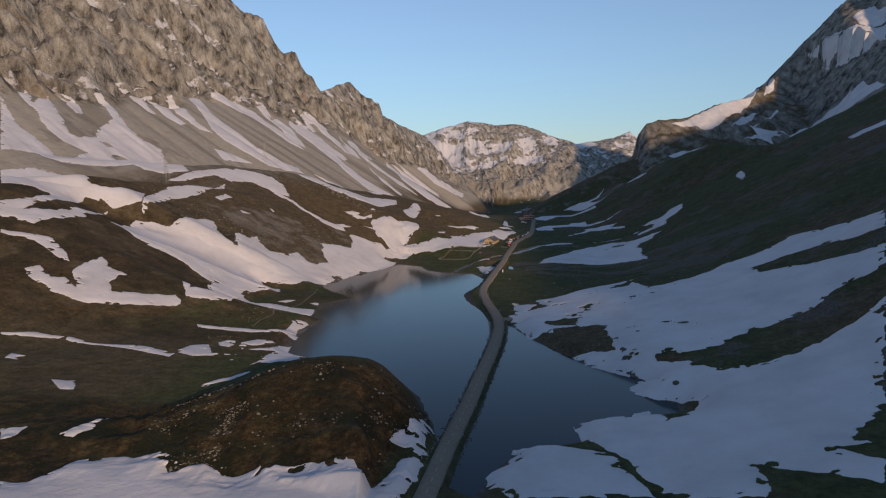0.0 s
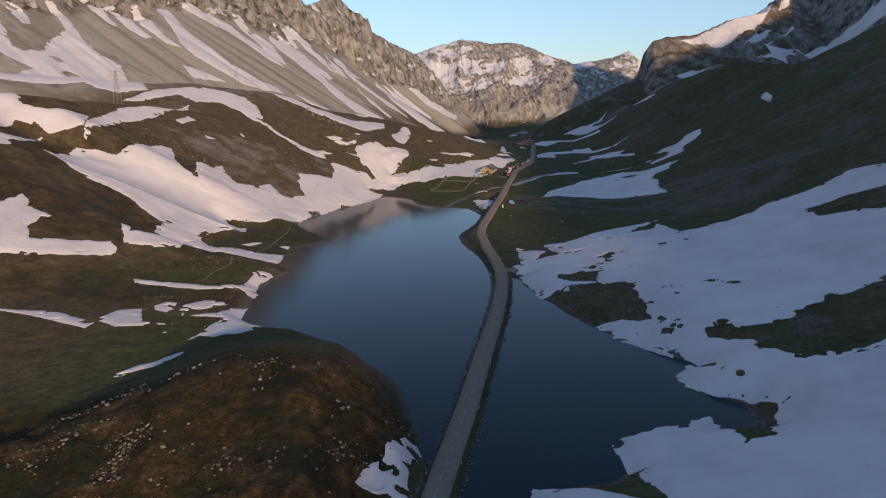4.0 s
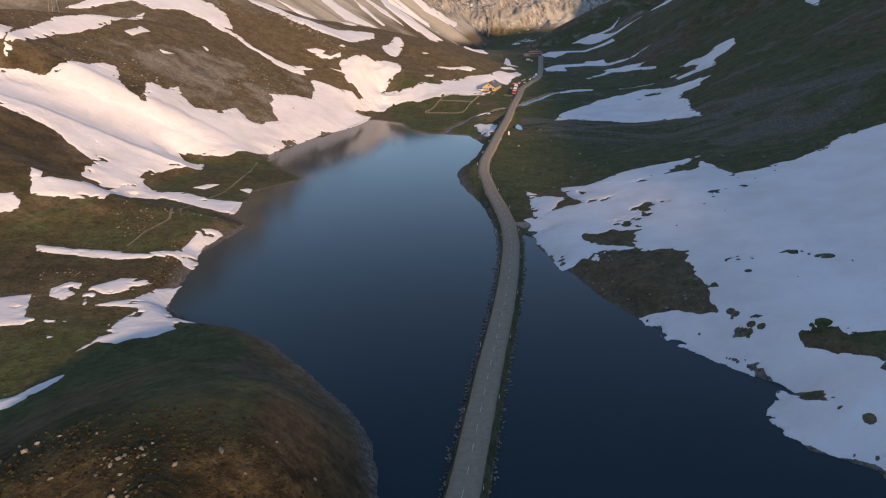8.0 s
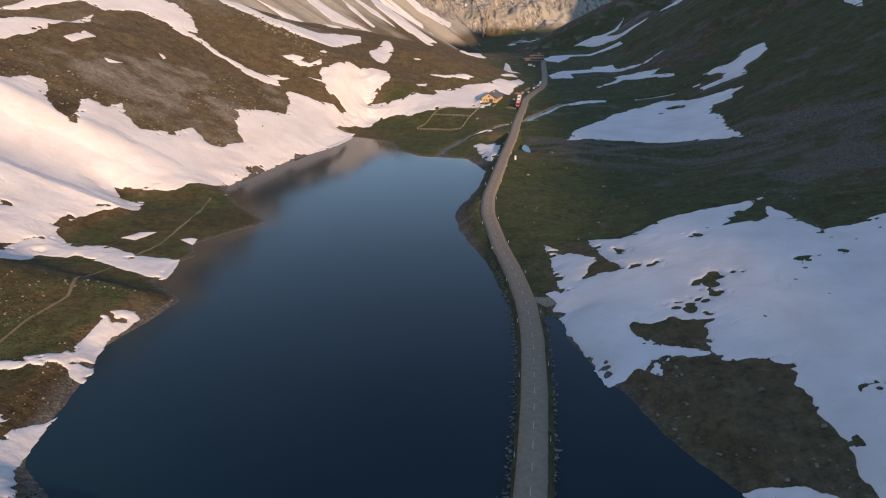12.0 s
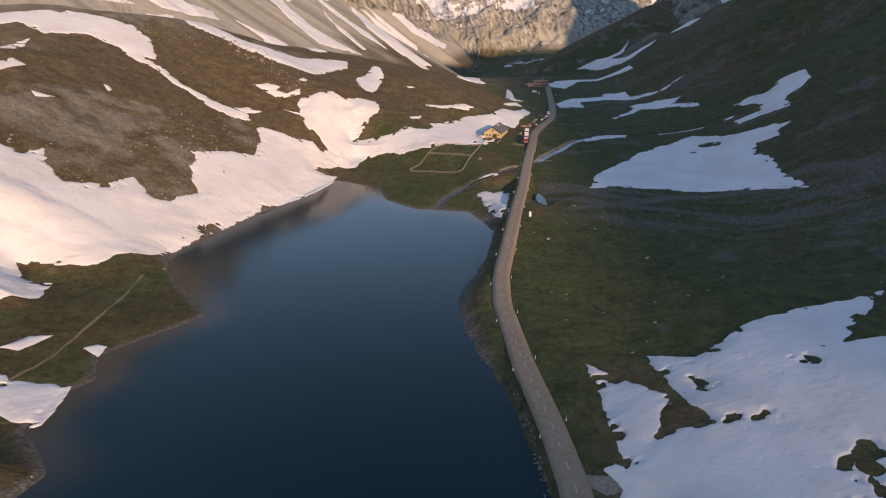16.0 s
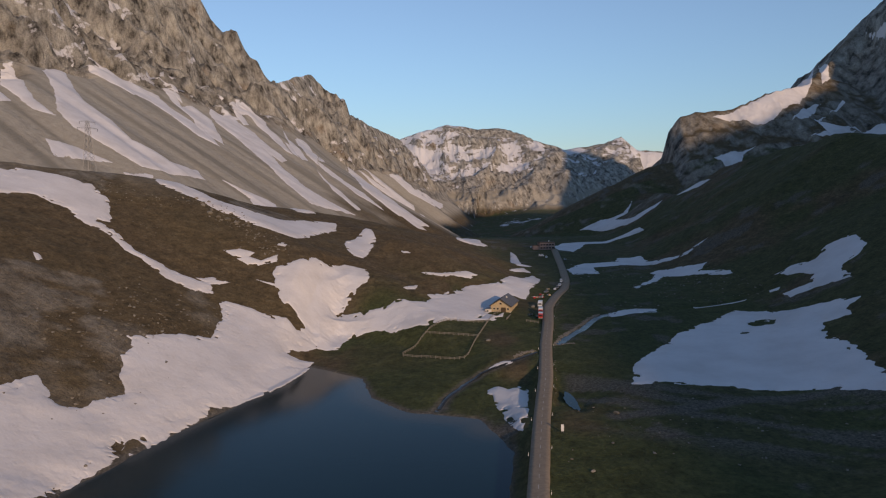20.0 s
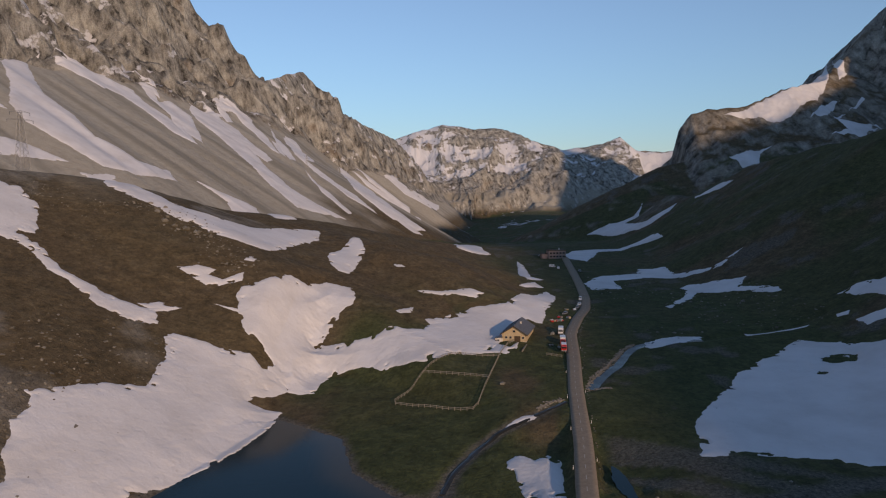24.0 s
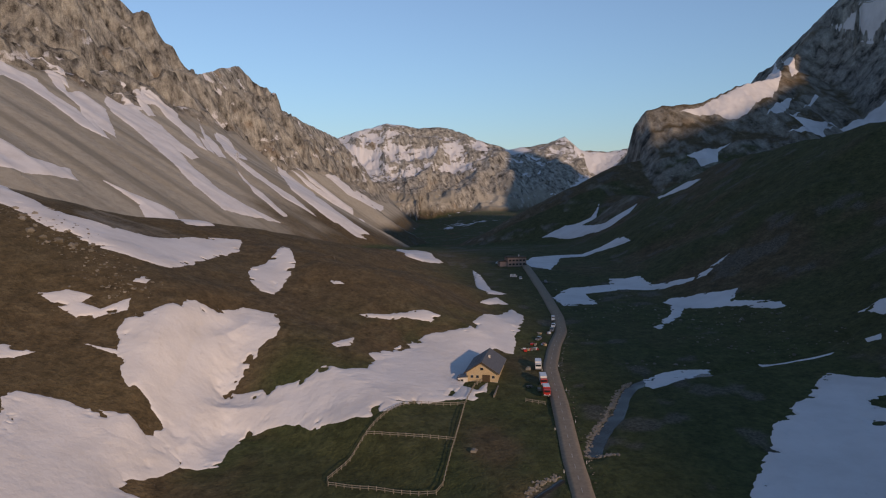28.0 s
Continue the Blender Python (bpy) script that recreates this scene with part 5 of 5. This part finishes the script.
def barn():
    ob = empty("barn", pose(38.6, 773.5, 11.6, 0, 0, -17), "timber alpine barn with yellow board gable and grey roof", "house")
    wide, long, eave, top = 11.5, 22.0, 3.9, 7.6
    h = wide / 2
    part("foundation", prism([(-h, -2.2), (h, -2.2), (h, 0.5), (-h, 0.5)], long), PLASTER, ob, "white rendered stone base")
    part("wall", prism([(-h + 0.1, 0.5), (h - 0.1, 0.5), (h - 0.1, eave), (0, top - 0.1), (-h + 0.1, eave)], long - 0.1), PLANK, ob, "yellow larch board walls", pose(0, 0.05, 0))
    rise = math.degrees(math.atan2(top - eave, h))
    run = math.hypot(top - eave, h) + 0.9
    for sgn in (-1, 1):
        roof = box_part("roof_slope", (run, long + 1.8, 0.22), (sgn * (h / 2 + 0.28), long / 2, (eave + top) / 2 + 0.02), SLATE, ob, "grey sheet metal roof", 0.03, (0, sgn * rise, 0))
        for k in range(17):
            box_part("seam", (run - 0.1, 0.06, 0.07), (0, -long / 2 - 0.6 + k * (long + 1.2) / 16, 0.13), SLATE, roof, bevel=0.0)
        box_part("gutter", (0.16, long + 1.8, 0.14), (sgn * (h + 0.66), long / 2, eave - 0.42), STEEL, ob)
        box_part("verge_board", (run, 0.08, 0.34), (sgn * (h / 2 + 0.28), -0.95, (eave + top) / 2 - 0.1), DARK_WOOD, ob, "dark timber verge board", 0.01, (0, sgn * rise, 0))
    for k in range(22):
        x = -h + 0.35 + k * (wide - 0.7) / 21
        tall = eave + (top - eave) * (1 - abs(x) / h) - 0.6
        box_part("batten", (0.07, 0.07, tall), (x, 0.02, 0.5 + tall / 2), PLANK, ob, bevel=0.0)
    door = box_part("barn_door", (2.8, 0.12, 2.6), (1.6, -0.06, 1.75), DARK_WOOD, ob, "dark double barn door")
    box_part("door_frame", (3.1, 0.08, 0.18), (0, 0.0, 1.4), PLANK, door)
    for x in (-3.6, -1.6, 4.2):
        w = box_part("window", (0.95, 0.10, 1.0), (x, -0.04, 2.3), GLASS, ob, "small dark window")
        box_part("window_frame", (1.15, 0.06, 0.12), (0, -0.03, 0.54), PLASTER, w)
        box_part("window_sill", (1.2, 0.16, 0.10), (0, -0.05, -0.55), PLASTER, w)
    w = box_part("gable_window", (1.1, 0.10, 1.0), (0, -0.04, 5.2), GLASS, ob, "dark gable window")
    box_part("window_frame", (1.3, 0.06, 0.12), (0, -0.03, 0.54), PLASTER, w)
    box_part("lean_to_wall", (3.6, 5.0, 2.9), (-h - 1.2, 1.6, 0.5), PLASTER, ob, "white rendered lean-to")
    box_part("lean_to_roof", (4.2, 5.8, 0.16), (-h - 1.3, 1.4, 2.15), SLATE, ob, "", 0.02, (0, -10, 0))
    box_part("lean_to_window", (0.9, 0.1, 0.8), (-h - 1.4, -0.92, 0.9), GLASS, ob)
    box_part("lean_to_door", (0.95, 0.1, 1.9), (-h - 2.5, -0.92, 0.2), DARK_WOOD, ob)
    box_part("chimney", (0.7, 0.7, 1.5), (1.4, 10.5, 7.2), PLASTER, ob)
    box_part("retaining_wall", (0.5, 15, 1.6), (h + 0.6, -7.6, -0.7), RUST_ROCK, ob, "rough stone retaining wall")


barn()


# ---- paddock fences ----
POST = bpy.data.meshes.new("fence_post")
_b = unit_box("p", 0.16, 0.16, 1.5, 0.02)
_b.to_mesh(POST)
_b.free()
POST.materials.append(FENCE_WOOD)
RAIL = bpy.data.meshes.new("fence_rail")
_b = unit_box("r", 1.0, 0.07, 0.16)
_b.to_mesh(RAIL)
_b.free()
RAIL.materials.append(FENCE_WOOD)


def fence(corners, words):
    ob = empty("fence", pose(0, 0, 0), words, "fence", "paddock fences")
    pts = np.array([(x, y, 0) for x, y in corners], float)
    seg = np.hypot(*np.diff(pts[:, :2], axis=0).T)
    places = []
    for a, b, s in zip(pts[:-1], pts[1:], seg):
        n = max(1, round(s / 2.4))
        places += [a + (b - a) * k / n for k in range(n)]
    places.append(pts[-1])
    for k, p in enumerate(places):
        p[2] = float(ground_at(p[0], p[1]))
        shared("post", POST, ob, pose(p[0], p[1], p[2] + 0.6, 2 * math.sin(k * 3.1), 2 * math.cos(k * 5.3), k * 11 % 20))
    for p, q in zip(places[:-1], places[1:]):
        d = q - p
        for up in (0.55, 1.1):
            m = pose(*(p + d / 2 + np.array((0, 0, up))), 0, -math.degrees(math.atan2(d[2], math.hypot(d[0], d[1]))), math.degrees(math.atan2(d[1], d[0])))
            shared("rail", RAIL, ob, m @ Matrix.Diagonal((float(np.linalg.norm(d)), 1, 1, 1)))


fence([(-13.5, 708), (-13.8, 711), (-3.2, 729.5), (3.5, 741), (9, 748), (12.5, 751), (29.5, 752)], "pale weathered post-and-rail paddock fence on the meadow")
fence([(29.5, 752), (22.5, 721), (16.5, 697), (14.5, 694.5), (-13.5, 708)], "pale weathered post-and-rail fence along the farm track")
fence([(-3.2, 729.5), (22.5, 721)], "pale weathered cross fence dividing the paddock")
fence([(29.5, 752), (35.0, 768), (40.5, 776)], "pale weathered fence leading up to the barn")
fence([(50.2, 752), (56.2, 749.5)], "short weathered fence beside the road")


# ---- vehicles ----
TYRE = bpy.data.meshes.new("tyre")
_b = bmesh.new()
bmesh.ops.create_cone(_b, cap_ends=True, segments=14, radius1=0.45, radius2=0.45, depth=0.28)
bmesh.ops.bevel(_b, geom=_b.edges[:], offset=0.04, segments=1, affect="EDGES")
_b.to_mesh(TYRE)
_b.free()
TYRE.materials.append(RUBBER)
RIM = bpy.data.meshes.new("rim")
_b = bmesh.new()
bmesh.ops.create_cone(_b, cap_ends=True, segments=12, radius1=0.26, radius2=0.24, depth=0.32)
_b.to_mesh(RIM)
_b.free()
RIM.materials.append(STEEL)


def wheels(ob, spots, size=1.0):
    for x, y in spots:
        w = shared("wheel", TYRE, ob, pose(x, y, 0.45 * size, 0, 90, 0) @ Matrix.Diagonal((size, size, 1, 1)))
        shared("rim", RIM, w, Matrix.Identity(4))


def stand(x, y, yaw, name, words, category):
    return empty(name, pose(x, y, float(np.interp(y, [p[1] for p in ROAD], [p[2] for p in ROAD])) + 0.05, 0, 0, yaw), words, category, "vehicles at the roadside")


def truck(x, y, yaw, cab, load, words, long=7.5, tall=3.0):
    ob = stand(x, y, yaw, "truck", words, "truck")
    box_part("chassis", (1.9, long - 0.4, 0.3), (0, 0, 0.75), RUBBER, ob)
    box_part("box_body", (2.4, long - 2.5, tall - 0.9), (0, 0.95, 0.9 + (tall - 0.9) / 2), load, ob, "", 0.06)
    box_part("box_roof", (2.3, long - 2.6, 0.08), (0, 0.95, tall + 0.06), WHITE_PAINT, ob, "white roof panel", 0.02)
    c = box_part("cab", (2.3, 2.0, 2.0), (0, -long / 2 + 1.1, 1.7), cab, ob, "", 0.14)
    box_part("windscreen", (2.0, 0.08, 0.75), (0, -1.0, 0.4), GLASS, c)
    for s in (-1, 1):
        box_part("side_window", (0.06, 0.9, 0.6), (s * 1.15, -0.2, 0.4), GLASS, c)
        box_part("headlight", (0.35, 0.1, 0.2), (s * 0.8, -1.0, -0.65), WHITE_PAINT, c)
        box_part("mirror", (0.12, 0.1, 0.4), (s * 1.3, -0.9, 0.4), RUBBER, c)
    box_part("bumper", (2.3, 0.2, 0.35), (0, -1.02, -0.95), GREY_PAINT, c)
    wheels(ob, [(s * 1.0, v) for s in (-1, 1) for v in (-long / 2 + 1.2, long / 2 - 1.4)])


def car(x, y, yaw, paint, words, van=False):
    ob = stand(x, y, yaw, "car", words, "van" if van else "car")
    body = box_part("body", (1.8, 4.6, 0.75), (0, 0, 0.72), paint, ob, "", 0.16)
    box_part("cabin", (1.65, 3.8 if van else 2.5, 1.15 if van else 0.62), (0, 0.3, 1.6 if van else 1.36), paint, ob, "", 0.18)
    box_part("windscreen", (1.45, 0.08, 0.5), (0, -1.62 if van else -0.98, 1.75 if van else 1.4), GLASS, ob)
    box_part("rear_window", (1.4, 0.08, 0.42), (0, 2.2 if van else 1.56, 1.75 if van else 1.4), GLASS, ob)
    for s in (-1, 1):
        box_part("side_window", (0.05, 2.0, 0.4), (s * 0.82, 0.3, 1.75 if van else 1.4), GLASS, ob)
        box_part("headlight", (0.35, 0.08, 0.16), (s * 0.6, -2.3, 0.1), WHITE_PAINT, body)
        box_part("tail_light", (0.25, 0.08, 0.18), (s * 0.65, 2.3, 0.1), RED_PAINT, body)
    wheels(ob, [(s * 0.8, v) for s in (-1, 1) for v in (-1.45, 1.4)], 0.72)


truck(58.6, 757.5, -9, RED_PAINT, RED_PAINT, "red truck with a red box body parked at the roadside")
truck(60.4, 769.5, -9, RED_PAINT, WHITE_PAINT, "red truck with a white box body parked at the roadside", 8.5, 3.2)
truck(63.0, 788.5, -12, WHITE_PAINT, WHITE_PAINT, "white box truck parked on the road's edge", 8.0, 3.1)
car(83.5, 848, -20, GREY_PAINT, "grey car parked beside the road bend")
car(86.5, 857, -18, WHITE_PAINT, "white car parked beside the road bend")
car(90.2, 872, -12, WHITE_PAINT, "white van parked beside the pass road", True)
car(73.5, 832, -30, GREY_PAINT, "dark grey car parked among roadside clutter")
car(101, 1003, -8, WHITE_PAINT, "white car on the gravel below the pass hut")
car(114, 985, -8, GREY_PAINT, "grey car standing by the pass road")
car(98, 1012, 60, WHITE_PAINT, "white van parked near the pass hut", True)
car(101, 1088, 80, WHITE_PAINT, "white car parked beside the pass hut")
car(107.5, 1086, 85, GREY_PAINT, "grey car parked beside the pass hut")


# ---- clutter by the trucks ----
def crate_heap(x, y, n, seed, words):
    rng = random.Random(seed)
    ob = empty("crate_heap", pose(x, y, float(ground_at(x, y))), words, "crates")
    for k in range(n):
        s = rng.uniform(0.7, 1.5)
        m = rng.choice((WHITE_PAINT, FENCE_WOOD, RED_PAINT, GREY_PAINT, PLANK))
        box_part("crate", (s, s * 0.8, s * 0.7), (rng.uniform(-3.5, 3.5), rng.uniform(-1.8, 1.8), s * 0.33), m, ob, "", 0.03, (0, 0, rng.uniform(0, 90)))


crate_heap(66, 815, 14, 3, "heap of pale crates and building scraps by the road")
crate_heap(71.5, 824, 9, 4, "scattered boxes and boards beside the road")
crate_heap(78.5, 842, 6, 5, "small stack of crates on the verge")


def trestle_table(x, y, yaw):
    ob = empty("picnic_table", pose(x, y, float(ground_at(x, y)), 0, 0, yaw), "weathered wooden picnic table on the meadow", "table")
    box_part("tabletop", (2.0, 0.8, 0.06), (0, 0, 0.75), FENCE_WOOD, ob)
    for s in (-1, 1):
        box_part("bench", (2.0, 0.3, 0.05), (0, s * 0.75, 0.45), FENCE_WOOD, ob)
        box_part("leg_frame", (0.1, 1.6, 0.7), (s * 0.75, 0, 0.36), FENCE_WOOD, ob)


trestle_table(54.5, 766, 10)
trestle_table(26.8, 712, 70)
bx_tank = empty("water_trough", pose(57.5, 763, float(ground_at(57.5, 763)), 0, 0, -8), "pale wooden water trough beside the trucks", "trough")
box_part("basin", (1.2, 3.0, 0.7), (0, 0, 0.45), FENCE_WOOD, bx_tank, "", 0.05)
box_part("spout_post", (0.25, 0.25, 1.5), (0, 1.8, 0.75), FENCE_WOOD, bx_tank)


# ---- road furniture ----
def delineator(side, y, k):
    c, d = resampled(ROAD, 1.0)
    i = int(np.argmin(np.abs(c[:, 1] - y)))
    o = side * 3.35
    x, yy = c[i, 0] - d[i, 1] * o, c[i, 1] + d[i, 0] * o
    ob = empty("marker_post", pose(x, yy, c[i, 2] - 0.15), "white roadside marker post with a dark band", "marker post", "roadside marker posts")
    box_part("post", (0.14, 0.10, 1.1), (0, 0, 0.55), WHITE_PAINT, ob, "", 0.02)
    box_part("band", (0.15, 0.11, 0.2), (0, 0, 0.9), RUBBER, ob)


for k, y in enumerate(range(215, 800, 30)):
    delineator(1, y, k)
    delineator(-1, y + 6, k)
sign = empty("road_sign", pose(40.6, 594.5, 4.2, 0, 0, -12), "tall white information sign beside the road", "sign")
box_part("sign_board", (0.9, 0.12, 2.2), (0, 0, 1.75), WHITE_PAINT, sign)
box_part("post", (0.1, 0.1, 3.0), (0.35, 0.1, 1.3), STEEL, sign)
box_part("post", (0.1, 0.1, 3.0), (-0.35, 0.1, 1.3), STEEL, sign)


# ---- pylons ----
def strut(bm, a, b, r):
    a, b = Vector(a), Vector(b)
    m = Matrix.Translation((a + b) / 2) @ (b - a).to_track_quat("Z", "Y").to_matrix().to_4x4() @ Matrix.Diagonal((r, r, (b - a).length, 1))
    bmesh.ops.create_cube(bm, size=1, matrix=m)


def pylon(x, y, tall, yaw):
    ob = empty("pylon", pose(x, y, float(ground_at(x, y)) - 0.4, 0, 0, yaw), "grey lattice steel power pylon on the hillside", "pylon", "power pylons")
    b0, b1, r = tall * 0.085, tall * 0.022, tall * 0.004 + 0.03
    for sx in (-1, 1):
        for sy in (-1, 1):
            bm = bmesh.new()
            strut(bm, (sx * b0, sy * b0, 0), (sx * b1, sy * b1, tall * 0.97), r)
            part("leg", bm, STEEL, ob)
    n = 9
    for k in range(n):
        z0, z1 = tall * 0.97 * k / n, tall * 0.97 * (k + 1) / n
        w0, w1 = b0 + (b1 - b0) * k / n, b0 + (b1 - b0) * (k + 1) / n
        bm = bmesh.new()
        for a, b in (((-1, -1), (1, -1)), ((1, -1), (1, 1)), ((1, 1), (-1, 1)), ((-1, 1), (-1, -1))):
            strut(bm, (a[0] * w0, a[1] * w0, z0), (b[0] * w1, b[1] * w1, z1), r * 0.55)
            strut(bm, (b[0] * w0, b[1] * w0, z0), (a[0] * w1, a[1] * w1, z1), r * 0.55)
        part("bracing", bm, STEEL, ob)
    for z, w in ((0.95, 0.17), (0.83, 0.22)):
        bm = bmesh.new()
        for s in (-1, 1):
            strut(bm, (0, 0, tall * (z + 0.03)), (s * w * tall, 0, tall * z), r * 0.8)
            strut(bm, (0, 0, tall * z), (s * w * tall, 0, tall * z), r * 0.8)
        arm = part("crossarm", bm, STEEL, ob)
        for s in (-1, 1):
            bm = bmesh.new()
            strut(bm, (s * w * tall * 0.96, 0, tall * z), (s * w * tall * 0.96, 0, tall * (z - 0.05)), r * 1.1)
            part("insulator", bm, SLATE, arm)


pylon(-250, 640, 26, 60)
pylon(-212, 834, 33, 60)
pylon(-160, 1440, 26, 60)


# ---- hut on the pass ----
def pass_hut(x, y, yaw):
    ob = empty("pass_inn", pose(x, y, float(ground_at(x, y)) - 0.3, 0, 0, yaw), "faded pink two-storey inn on the pass with flat roof", "house")
    box_part("wall", (15, 10, 7.0), (0, 0, 3.5), PINK_WALL, ob, "", 0.05)
    box_part("roof", (15.8, 10.8, 0.5), (0, 0, 7.2), DARK_WOOD, ob, "", 0.05)
    box_part("annex_wall", (6, 7, 4.0), (-10.4, 0.5, 2.0), PINK_WALL, ob, "", 0.05)
    box_part("annex_roof", (6.6, 7.6, 0.4), (-10.4, 0.5, 4.2), DARK_WOOD, ob, "", 0.05)
    for row in (1.9, 4.9):
        for k in range(5):
            w = box_part("window", (1.1, 0.12, 1.3), (-5.6 + 2.8 * k, -5.03, row), GLASS, ob)
            box_part("shutter", (0.45, 0.08, 1.3), (-0.8, -0.02, 0), DARK_WOOD, w)
            box_part("shutter", (0.45, 0.08, 1.3), (0.8, -0.02, 0), DARK_WOOD, w)
    box_part("door", (1.3, 0.14, 2.3), (7.0, -5.03, 1.15), DARK_WOOD, ob)
    box_part("chimney", (0.8, 0.8, 1.6), (3, 1, 8.0), PLASTER, ob)


pass_hut(113, 1080, 4)
